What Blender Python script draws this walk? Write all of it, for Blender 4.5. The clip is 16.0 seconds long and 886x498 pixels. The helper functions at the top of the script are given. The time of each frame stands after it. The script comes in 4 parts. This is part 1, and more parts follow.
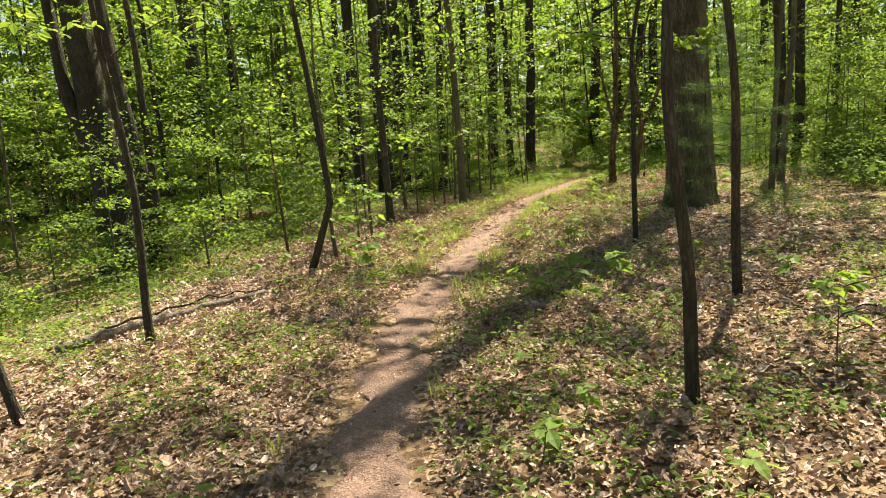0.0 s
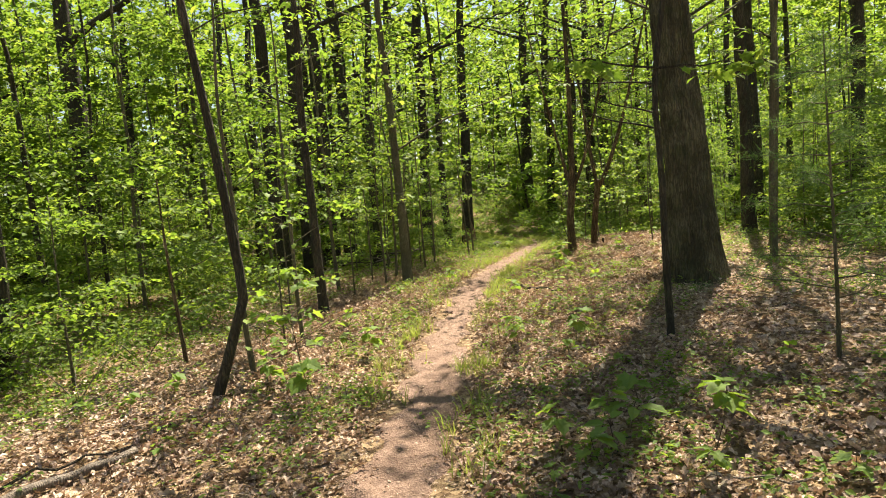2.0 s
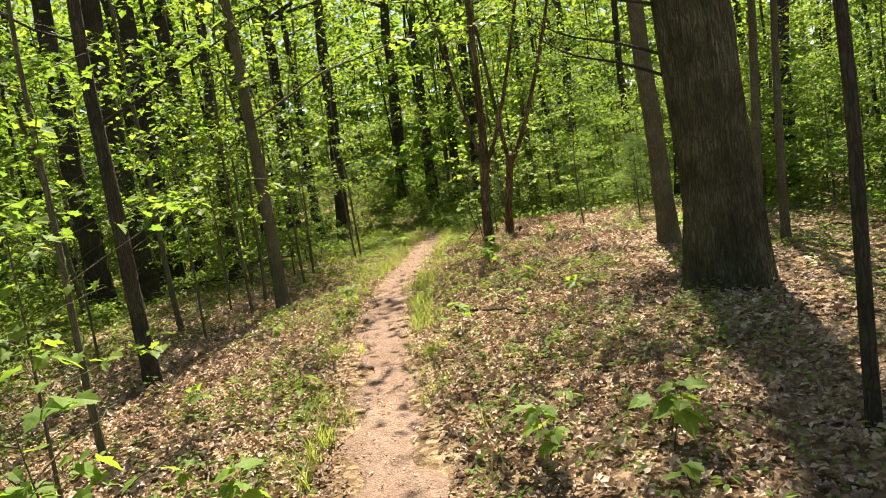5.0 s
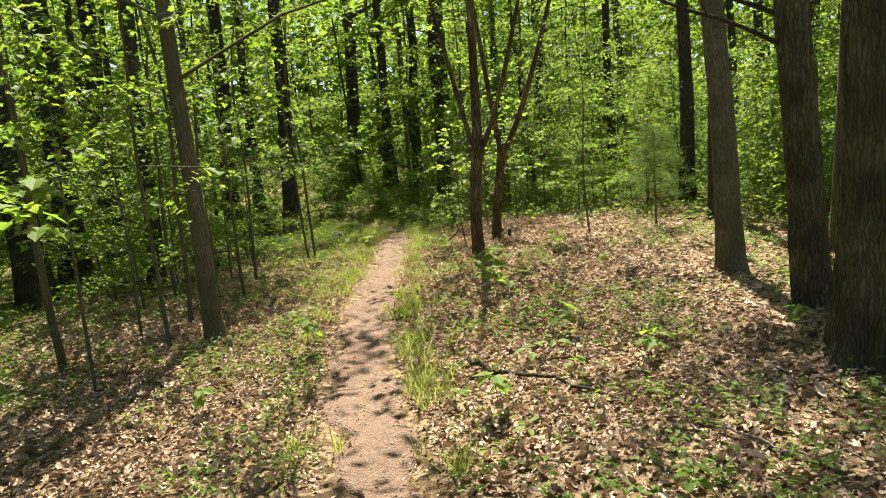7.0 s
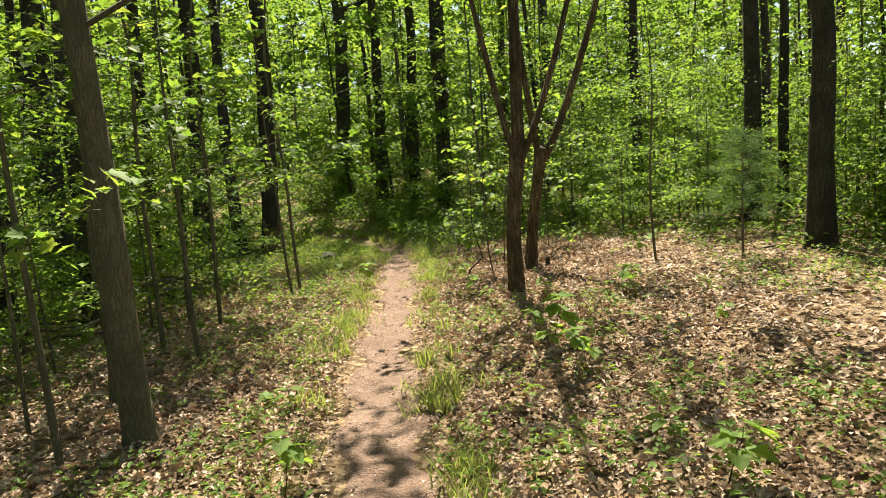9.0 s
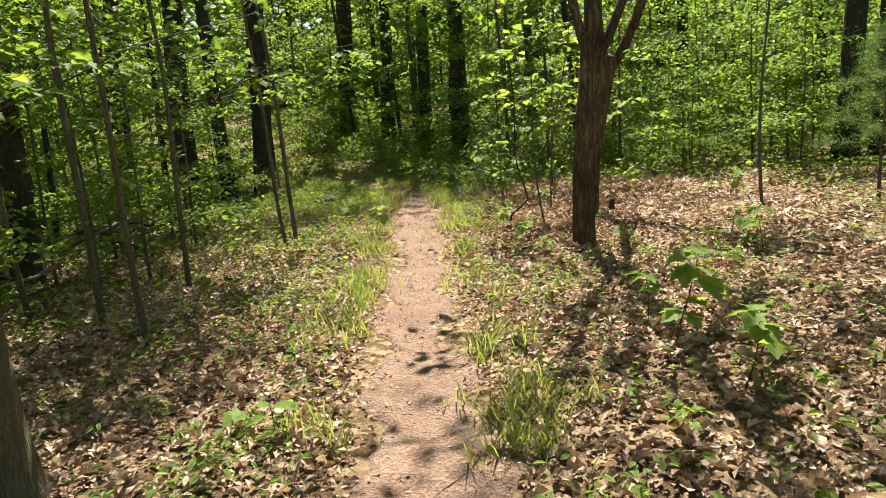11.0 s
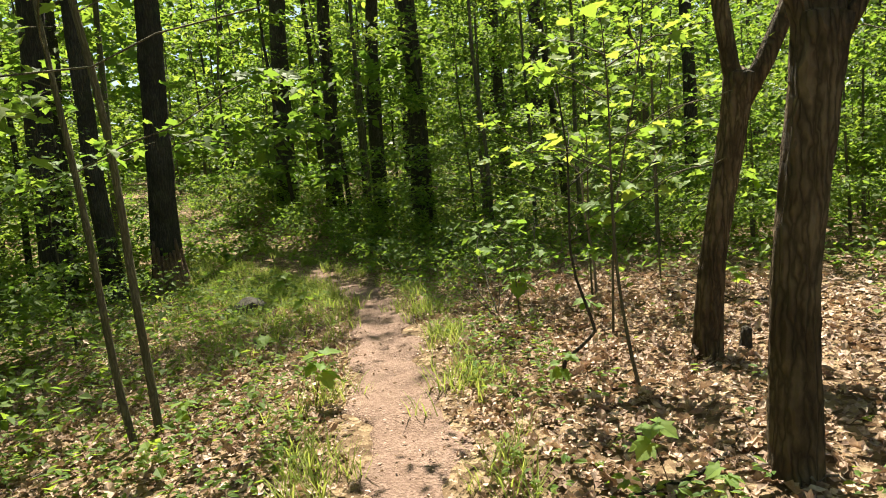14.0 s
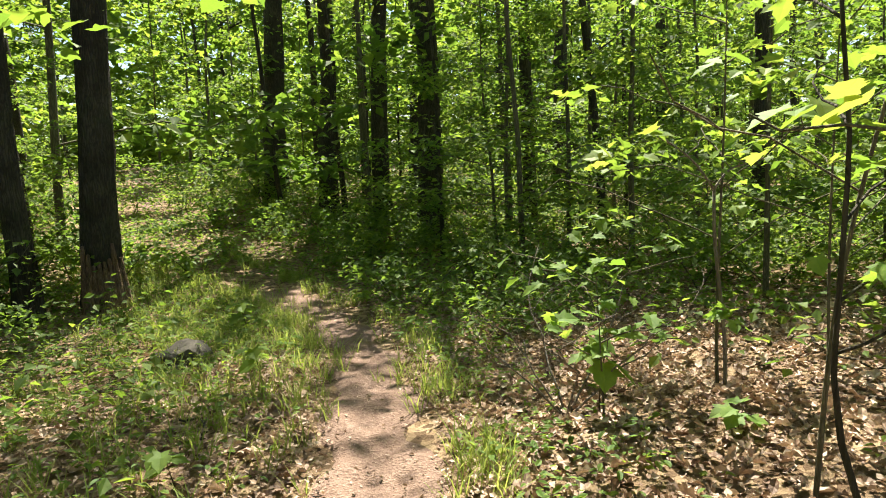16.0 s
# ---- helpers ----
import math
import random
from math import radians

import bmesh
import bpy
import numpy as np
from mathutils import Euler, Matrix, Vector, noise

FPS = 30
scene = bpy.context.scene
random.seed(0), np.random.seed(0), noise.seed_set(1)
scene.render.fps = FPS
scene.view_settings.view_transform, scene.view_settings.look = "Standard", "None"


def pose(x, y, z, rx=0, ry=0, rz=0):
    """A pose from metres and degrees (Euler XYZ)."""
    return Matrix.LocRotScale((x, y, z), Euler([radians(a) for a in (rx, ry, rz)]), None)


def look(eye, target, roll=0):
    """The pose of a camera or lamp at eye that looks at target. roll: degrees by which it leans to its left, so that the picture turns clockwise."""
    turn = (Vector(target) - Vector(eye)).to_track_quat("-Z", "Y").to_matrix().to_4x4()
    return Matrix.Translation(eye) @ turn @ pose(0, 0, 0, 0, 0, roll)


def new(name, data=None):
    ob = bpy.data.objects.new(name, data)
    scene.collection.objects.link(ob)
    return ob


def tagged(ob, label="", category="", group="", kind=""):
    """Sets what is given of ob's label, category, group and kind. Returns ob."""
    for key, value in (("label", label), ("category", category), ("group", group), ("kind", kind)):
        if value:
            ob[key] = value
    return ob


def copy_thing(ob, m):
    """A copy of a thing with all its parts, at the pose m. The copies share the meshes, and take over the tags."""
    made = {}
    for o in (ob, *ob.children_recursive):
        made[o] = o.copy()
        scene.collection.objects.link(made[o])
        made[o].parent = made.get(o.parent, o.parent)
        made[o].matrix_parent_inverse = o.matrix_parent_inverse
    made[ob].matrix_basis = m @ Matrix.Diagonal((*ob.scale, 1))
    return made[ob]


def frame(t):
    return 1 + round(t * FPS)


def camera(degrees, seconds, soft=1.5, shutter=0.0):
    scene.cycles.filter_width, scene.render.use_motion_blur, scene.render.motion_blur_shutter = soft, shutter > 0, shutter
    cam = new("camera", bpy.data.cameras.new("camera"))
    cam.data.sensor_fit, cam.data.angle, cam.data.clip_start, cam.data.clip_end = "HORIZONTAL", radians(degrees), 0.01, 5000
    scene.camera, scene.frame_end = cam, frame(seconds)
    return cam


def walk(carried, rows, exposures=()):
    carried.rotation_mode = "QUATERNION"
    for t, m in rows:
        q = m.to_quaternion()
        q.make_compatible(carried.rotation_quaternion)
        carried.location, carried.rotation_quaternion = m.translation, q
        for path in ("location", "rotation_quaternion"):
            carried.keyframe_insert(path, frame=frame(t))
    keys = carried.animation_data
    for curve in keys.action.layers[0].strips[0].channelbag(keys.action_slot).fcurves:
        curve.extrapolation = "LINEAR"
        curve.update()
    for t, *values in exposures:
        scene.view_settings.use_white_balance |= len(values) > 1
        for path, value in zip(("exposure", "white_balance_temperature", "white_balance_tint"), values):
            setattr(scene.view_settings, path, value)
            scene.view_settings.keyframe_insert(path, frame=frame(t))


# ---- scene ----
cam = camera(67.8, 16.0, 1.0)
PATH = [
    (0, (0.631, 0.033, 1.513), (0.575, 2.004, 1.178), -4.5),
    (0.5, (0.452, 0.66, 1.566), (0.368, 2.646, 1.343), -5.1),
    (1, (0.367, 1.374, 1.544), (0.355, 3.367, 1.372), -5.2),
    (1.5, (0.256, 2.066, 1.535), (0.248, 4.058, 1.352), -5.4),
    (2, (0.167, 2.752, 1.53), (0.366, 4.736, 1.371), -5.5),
    (2.5, (0.074, 3.399, 1.514), (0.319, 5.376, 1.343), -6.1),
    (3, (0.005, 4.047, 1.501), (0.373, 6.01, 1.397), -6.9),
    (3.5, (-0.052, 4.667, 1.494), (0.355, 6.621, 1.375), -6.6),
    (4, (-0.008, 5.399, 1.464), (0.39, 7.353, 1.312), -7.3),
    (4.5, (0.128, 6.109, 1.462), (0.679, 8.025, 1.296), -8.1),
    (4.7, (0.15, 6.355, 1.468), (0.725, 8.261, 1.272), -8.5),
    (6.8, (0.376, 9.057, 1.618), (1.147, 10.875, 1.299), -5.7),
    (7, (0.441, 9.339, 1.608), (1.2, 11.164, 1.304), -5.6),
    (7.5, (0.593, 10.029, 1.587), (1.397, 11.821, 1.21), -5.8),
    (8, (0.717, 10.661, 1.624), (1.618, 12.403, 1.232), -5.5),
    (8.5, (0.794, 11.365, 1.648), (1.589, 13.175, 1.342), -5.7),
    (8.7, (0.881, 11.624, 1.62), (1.69, 13.433, 1.349), -4.8),
    (10.8, (1.398, 13.788, 1.243), (2.172, 15.584, 0.825), -4.6),
    (11, (1.462, 14.009, 1.201), (2.245, 15.798, 0.772), -4.6),
    (11.5, (1.624, 14.544, 1.2), (2.394, 16.327, 0.725), -4.1),
    (12, (1.867, 15.112, 1.231), (2.639, 16.939, 0.971), -4.4),
    (12.5, (2.107, 15.696, 1.237), (3.119, 17.398, 0.957), -4.1),
    (13, (2.28, 16.282, 1.231), (3.143, 18.066, 0.961), -4.9),
    (13.5, (2.508, 16.861, 1.243), (3.531, 18.56, 0.985), -4.7),
    (14, (2.694, 17.415, 1.203), (3.645, 19.155, 0.94), -5.3),
    (14.5, (2.948, 17.956, 1.225), (3.925, 19.675, 0.921), -5.2),
    (15, (3.187, 18.449, 1.241), (4.173, 20.175, 1.024), -5.1),
    (15.5, (3.469, 19.076, 1.219), (4.399, 20.84, 1.067), -4.9),
    (16, (3.697, 19.664, 1.175), (4.651, 21.403, 0.913), -2.8),
]
walk(cam, [(t, look(eye, target, roll)) for t, eye, target, roll in PATH], [(0, 1.72, 7600, 7), (3, 1.76, 7500, 10), (4.7, 1.76, 7500, 10), (7, 1.66, 7200, 5), (8.7, 1.66, 7200, 5), (11, 1.68, 7000, 10), (14, 1.7, 7000, 8), (16, 1.98, 6800, 8)])

# ---- world, sun ----
world = bpy.data.worlds.new("sky")
scene.world = world
world.use_nodes = True
wn = world.node_tree
sky = wn.nodes.new("ShaderNodeTexSky")
sky.sky_type, sky.sun_disc = "NISHITA", False
SUN_AZ, SUN_EL = radians(29), radians(58)
sky.sun_elevation, sky.sun_rotation = SUN_EL, SUN_AZ
wn.links.new(sky.outputs["Color"], wn.nodes["Background"].inputs["Color"])
wn.nodes["Background"].inputs["Strength"].default_value = 0.052
sun_dir = Vector((math.sin(SUN_AZ) * math.cos(SUN_EL), math.cos(SUN_AZ) * math.cos(SUN_EL), math.sin(SUN_EL)))
sun = new("sun", bpy.data.lights.new("sun", "SUN"))
sun.data.energy, sun.data.angle, sun.data.color = 5.0, radians(0.53), (1.0, 0.95, 0.86)
sun.matrix_world = look(sun_dir * 60, (0, 0, 0))


# ---- materials ----
def nodes_of(name):
    m = bpy.data.materials.new(name)
    m.use_nodes = True
    return m, m.node_tree, m.node_tree.nodes["Principled BSDF"], m.node_tree.nodes["Material Output"]


def node(t, kind, **values):
    n = t.nodes.new(kind)
    for k, v in values.items():
        n.inputs[k.replace("_", " ")].default_value = v
    return n


def ramp(t, fac, stops):
    n = t.nodes.new("ShaderNodeValToRGB")
    while len(n.color_ramp.elements) < len(stops):
        n.color_ramp.elements.new(0.5)
    for e, (p, c) in zip(n.color_ramp.elements, stops):
        e.position, e.color = p, (*c, 1)
    t.links.new(fac, n.inputs["Fac"])
    return n.outputs["Color"]


def mix_colour(t, fac, a, b, mode="MIX"):
    n = t.nodes.new("ShaderNodeMix")
    n.data_type, n.blend_type = "RGBA", mode
    for value, socket in ((fac, n.inputs[0]), (a, n.inputs[6]), (b, n.inputs[7])):
        if isinstance(value, bpy.types.NodeSocket):
            t.links.new(value, socket)
        else:
            socket.default_value = value if isinstance(value, float) else (*value, 1)
    return n.outputs[2]


def coords(t, scale=(1, 1, 1)):
    c, m = t.nodes.new("ShaderNodeTexCoord"), t.nodes.new("ShaderNodeMapping")
    m.inputs["Scale"].default_value = scale
    t.links.new(c.outputs["Object"], m.inputs["Vector"])
    return m.outputs["Vector"]


def noise_at(t, vec, scale, detail=5.0, rough=0.6):
    n = node(t, "ShaderNodeTexNoise", Scale=scale, Detail=detail, Roughness=rough)
    t.links.new(vec, n.inputs["Vector"])
    return n.outputs["Fac"]


def bump(t, bsdf, height, strength, distance):
    n = node(t, "ShaderNodeBump", Strength=strength, Distance=distance)
    t.links.new(height, n.inputs["Height"])
    t.links.new(n.outputs["Normal"], bsdf.inputs["Normal"])


def leaf_material(name, stops, through_stops, glow=0.5, rough=0.6, shared=0.35, patchy=0.0):
    """A thin leaf: some light is scattered back, some passes through. Each leaf has its own tint."""
    m, t, b, out = nodes_of(name)
    g, o = t.nodes.new("ShaderNodeNewGeometry"), t.nodes.new("ShaderNodeObjectInfo")
    add = t.nodes.new("ShaderNodeMath")
    add.operation = "MULTIPLY_ADD"
    t.links.new(o.outputs["Random"], add.inputs[0])
    add.inputs[1].default_value = shared
    half = t.nodes.new("ShaderNodeMath")
    half.operation = "MULTIPLY"
    half.inputs[1].default_value = 1.0 - shared
    t.links.new(g.outputs["Random Per Island"], half.inputs[0])
    t.links.new(half.outputs[0], add.inputs[2])
    fac = add.outputs[0]
    vec = coords(t)
    grain = noise_at(t, vec, 45.0, 3.0)
    col = mix_colour(t, 0.42, ramp(t, fac, stops), ramp(t, grain, [(0.35, stops[0][1]), (0.65, stops[-1][1])]))
    # Large noise patches are darkened towards the first stop.
    if patchy:
        col = mix_colour(t, ramp(t, noise_at(t, vec, 2.6, 4.0), [(0.46, (0, 0, 0)), (0.62, (patchy, patchy, patchy))]), col, stops[0][1])
    t.links.new(col, b.inputs["Base Color"])
    b.inputs["Roughness"].default_value = rough
    b.inputs["Specular IOR Level"].default_value = 0.22
    bump(t, b, grain, 0.25, 0.01)
    tr = t.nodes.new("ShaderNodeBsdfTranslucent")
    t.links.new(ramp(t, fac, through_stops), tr.inputs["Color"])
    mx = t.nodes.new("ShaderNodeMixShader")
    mx.inputs[0].default_value = glow
    t.links.new(b.outputs[0], mx.inputs[1])
    t.links.new(tr.outputs[0], mx.inputs[2])
    t.links.new(mx.outputs[0], out.inputs["Surface"])
    return m


GREEN = leaf_material("spring_leaf", [(0.0, (0.046, 0.090, 0.022)), (0.5, (0.094, 0.155, 0.033)), (1.0, (0.17, 0.23, 0.052))],
                      [(0.0, (0.13, 0.25, 0.030)), (0.5, (0.23, 0.365, 0.040)), (1.0, (0.43, 0.52, 0.065))], 0.48)
YOUNG = leaf_material("young_leaf", [(0.0, (0.07, 0.145, 0.030)), (0.5, (0.12, 0.21, 0.042)), (1.0, (0.20, 0.27, 0.06))],
                      [(0.0, (0.17, 0.32, 0.035)), (0.5, (0.29, 0.44, 0.05)), (1.0, (0.50, 0.56, 0.08))], 0.45)
LOW = leaf_material("ground_leaf", [(0.0, (0.045, 0.10, 0.026)), (0.6, (0.085, 0.16, 0.036)), (1.0, (0.15, 0.22, 0.05))],
                    [(0.0, (0.18, 0.34, 0.03)), (1.0, (0.42, 0.52, 0.05))], 0.45)
GRASS = leaf_material("grass_blade", [(0.0, (0.09, 0.16, 0.025)), (0.6, (0.16, 0.24, 0.04)), (1.0, (0.32, 0.33, 0.11))],
                      [(0.0, (0.30, 0.42, 0.05)), (1.0, (0.50, 0.52, 0.12))], 0.4)
DEAD = leaf_material("dead_leaf", [(0.0, (0.085, 0.044, 0.026)), (0.18, (0.24, 0.138, 0.086)), (0.42, (0.46, 0.302, 0.208)), (0.72, (0.65, 0.475, 0.350)), (1.0, (0.80, 0.645, 0.515))],
                     [(0.0, (0.10, 0.05, 0.02)), (1.0, (0.38, 0.23, 0.12))], 0.15, 0.6, 0.0, 0.6)
NEEDLE = leaf_material("pine_needle", [(0.0, (0.05, 0.10, 0.03)), (1.0, (0.10, 0.17, 0.05))], [(0.0, (0.12, 0.24, 0.05)), (1.0, (0.22, 0.34, 0.07))], 0.3)


def bark_material(name, dark, mid, pale, scale=1.0, moss=0.0, depth=0.02):
    m, t, b, out = nodes_of(name)
    vec = coords(t, (1, 1, 0.09))
    furrow = node(t, "ShaderNodeTexVoronoi", Scale=38.0 * scale)
    furrow.feature = "DISTANCE_TO_EDGE"
    warp = node(t, "ShaderNodeTexNoise", Scale=11.0, Detail=3.0)
    t.links.new(coords(t, (1, 1, 0.5)), warp.inputs["Vector"])
    bent = t.nodes.new("ShaderNodeVectorMath")
    bent.operation = "MULTIPLY_ADD"
    t.links.new(warp.outputs["Color"], bent.inputs[0])
    bent.inputs[1].default_value = (0.07, 0.07, 0.05)
    t.links.new(vec, bent.inputs[2])
    t.links.new(bent.outputs[0], furrow.inputs["Vector"])
    rough = noise_at(t, bent.outputs[0], 34.0 * scale, 8.0, 0.7)
    patch = noise_at(t, coords(t), 2.3, 4.0)
    col = mix_colour(t, rough, dark, mid)
    col = mix_colour(t, ramp(t, patch, [(0.42, (0, 0, 0)), (0.72, (0.75, 0.75, 0.75))]), col, pale)
    # Furrow lines get the dark bark tone, putting some crease shade into the colour.
    col = mix_colour(t, ramp(t, furrow.outputs["Distance"], [(0.0, (0.75, 0.75, 0.75)), (0.22, (0, 0, 0))]), col, dark)
    if moss:
        col = mix_colour(t, ramp(t, noise_at(t, coords(t), 5.0, 6.0), [(0.5, (0, 0, 0)), (0.75, (moss, moss, moss))]), col, (0.07, 0.10, 0.03))
    t.links.new(col, b.inputs["Base Color"])
    b.inputs["Roughness"].default_value = 0.9
    b.inputs["Specular IOR Level"].default_value = 0.2
    high = t.nodes.new("ShaderNodeMath")
    high.operation = "MULTIPLY_ADD"
    t.links.new(furrow.outputs["Distance"], high.inputs[0])
    high.inputs[1].default_value = 2.0
    t.links.new(rough, high.inputs[2])
    bump(t, b, high.outputs[0], 0.9, depth)
    return m


OAK_BARK = bark_material("oak_bark", (0.040, 0.035, 0.022), (0.175, 0.152, 0.092), (0.32, 0.285, 0.185), 0.95, 0.4, 0.05)
DARK_BARK = bark_material("dark_bark", (0.025, 0.021, 0.015), (0.080, 0.067, 0.050), (0.145, 0.124, 0.094), 1.0, 0.25)
GREY_BARK = bark_material("grey_bark", (0.060, 0.053, 0.034), (0.160, 0.140, 0.090), (0.25, 0.222, 0.148), 1.5, 0.3, 0.008)
RED_BARK = bark_material("red_bark", (0.034, 0.024, 0.014), (0.185, 0.128, 0.076), (0.38, 0.285, 0.175), 0.75, 0.1, 0.05)
DEAD_WOOD = bark_material("dead_wood", (0.12, 0.095, 0.075), (0.27, 0.225, 0.185), (0.42, 0.37, 0.32), 1.6, 0.0, 0.01)
ROT_WOOD = bark_material("rotten_wood", (0.09, 0.055, 0.034), (0.33, 0.21, 0.13), (0.52, 0.37, 0.24), 1.2, 0.0, 0.03)


def soil_material(name, stops, fine, pebbles, cells=0.18, relief=0.5):
    m, t, b, out = nodes_of(name)
    vec = coords(t)
    big, mid, small = noise_at(t, vec, 1.3, 4.0), noise_at(t, vec, 14.0, 8.0, 0.7), noise_at(t, vec, fine, 8.0, 0.75)
    v = node(t, "ShaderNodeTexVoronoi", Scale=pebbles)
    t.links.new(vec, v.inputs["Vector"])
    col = mix_colour(t, 0.5, ramp(t, mid, stops), ramp(t, small, stops))
    col = mix_colour(t, cells, col, ramp(t, v.outputs["Color"], stops))
    col = mix_colour(t, ramp(t, big, [(0.35, (0.0, 0.0, 0.0)), (0.7, (0.45, 0.45, 0.45))]), col, stops[0][1])
    t.links.new(col, b.inputs["Base Color"])
    b.inputs["Roughness"].default_value = 0.95
    b.inputs["Specular IOR Level"].default_value = 0.15
    h = t.nodes.new("ShaderNodeMath")
    h.operation = "ADD"
    t.links.new(small, h.inputs[0])
    t.links.new(v.outputs["Distance"], h.inputs[1])
    bump(t, b, h.outputs[0], relief, 0.02)
    return m


HUMUS = soil_material("humus", [(0.25, (0.07, 0.042, 0.024)), (0.5, (0.23, 0.152, 0.088)), (0.75, (0.50, 0.37, 0.225))], 60.0, 19.0, 0.6, 1.0)
DIRT = soil_material("trail_dirt", [(0.25, (0.10, 0.060, 0.043)), (0.5, (0.225, 0.148, 0.113)), (0.75, (0.44, 0.315, 0.250))], 60.0, 70.0, 0.22, 0.7)
STONE = soil_material("stone", [(0.25, (0.035, 0.031, 0.026)), (0.5, (0.095, 0.086, 0.07)), (0.75, (0.20, 0.18, 0.15))], 50.0, 12.0)


# ---- lie of the land ----
def step(v, a, b):
    u = np.clip((v - a) / (b - a), 0, 1)
    return u * u * (3 - 2 * u)


TRAIL_Y = [-60, -8, 0, 3.2, 5.2, 7.2, 9.6, 11.9, 15.0, 17.0, 19.0, 21.6, 23.5, 25.0, 26.4, 28.5, 31.0, 35.0, 41.6, 54.6, 120]
TRAIL_X = [9, 1.2, 0.35, 0.06, -0.04, 0.2, 0.68, 1.12, 1.88, 2.55, 3.4, 4.5, 5.25, 5.7, 6.02, 5.95, 5.6, 5.3, 5.55, 6.5, 14]


def trail_x(y):
    return sum(np.interp(y + o, TRAIL_Y, TRAIL_X) for o in (-0.9, -0.45, 0.0, 0.45, 0.9)) / 5


def side(x, y):
    """Metres to the right of the trail's middle."""
    slope = (trail_x(y + 0.5) - trail_x(y - 0.5))
    return (x - trail_x(y)) / np.sqrt(1 + slope * slope)


def ripple(x, y):
    return (0.5 * np.sin(1.9 * x + 0.7 * y + 1.0) * np.sin(1.3 * y - 0.5 * x) + 0.3 * np.sin(4.1 * x - 2.2 * y + 2.0) * np.sin(3.3 * y + 1.1 * x)
            + 0.2 * np.sin(8.7 * x + 5.1 * y) * np.sin(7.7 * y - 4.3 * x + 0.6))


def ground_z(x, y):
    x, y = np.asarray(x, float), np.asarray(y, float)
    s = side(x, y)
    z = np.interp(y, [-60, 0, 10, 20, 24, 28, 33, 42, 55, 90, 400], [-0.2, -0.25, -0.25, -0.25, -0.34, -0.5, -0.28, 0.5, 1.5, 2.6, 3.0])
    z = z + 0.17 * step(s, 0.3, 3.5) * (1 - step(y, 21, 26))
    z = z - np.clip((-s - 2.6) * 0.12, 0, 3.0) * (1 - 0.85 * step(y, 12, 21))
    z = z - np.clip((s - 6) * 0.04, 0, 0.8) * step(y, 15, 20)
    z = z - 0.035 * np.exp(-(s / 0.33) ** 2) + 0.045 * ripple(x, y) * (0.25 + 0.75 * step(np.abs(s), 0.3, 1.5))
    return z


def gz(x, y):
    return float(ground_z(x, y))


# ---- mesh helpers ----
def mesh_of(name, verts, faces_flat, per_face, smooth=False):
    """A mesh from an array of points and equal-sided faces."""
    verts, faces_flat = np.asarray(verts, np.float32), np.asarray(faces_flat, np.int32).ravel()
    me = bpy.data.meshes.new(name)
    n = len(faces_flat) // per_face
    me.vertices.add(len(verts))
    me.vertices.foreach_set("co", verts.ravel())
    me.loops.add(len(faces_flat))
    me.loops.foreach_set("vertex_index", faces_flat)
    me.polygons.add(n)
    me.polygons.foreach_set("loop_start", np.arange(n, dtype=np.int32) * per_face)
    me.polygons.foreach_set("use_smooth", np.full(n, smooth, dtype=bool))
    me.update(calc_edges=True)
    return me


def piece(name, me, material, parent=None, label=""):
    ob = new(name, me)
    if material and not me.materials:
        me.materials.append(material)
    if parent:
        ob.parent = parent
    return tagged(ob, label)


def joined(chunks):
    """One set of points and faces from several."""
    vs, fs, k = [], [], 0
    for v, f in chunks:
        vs.append(v)
        fs.append(np.asarray(f) + k)
        k += len(v)
    return np.concatenate(vs), np.concatenate(fs)


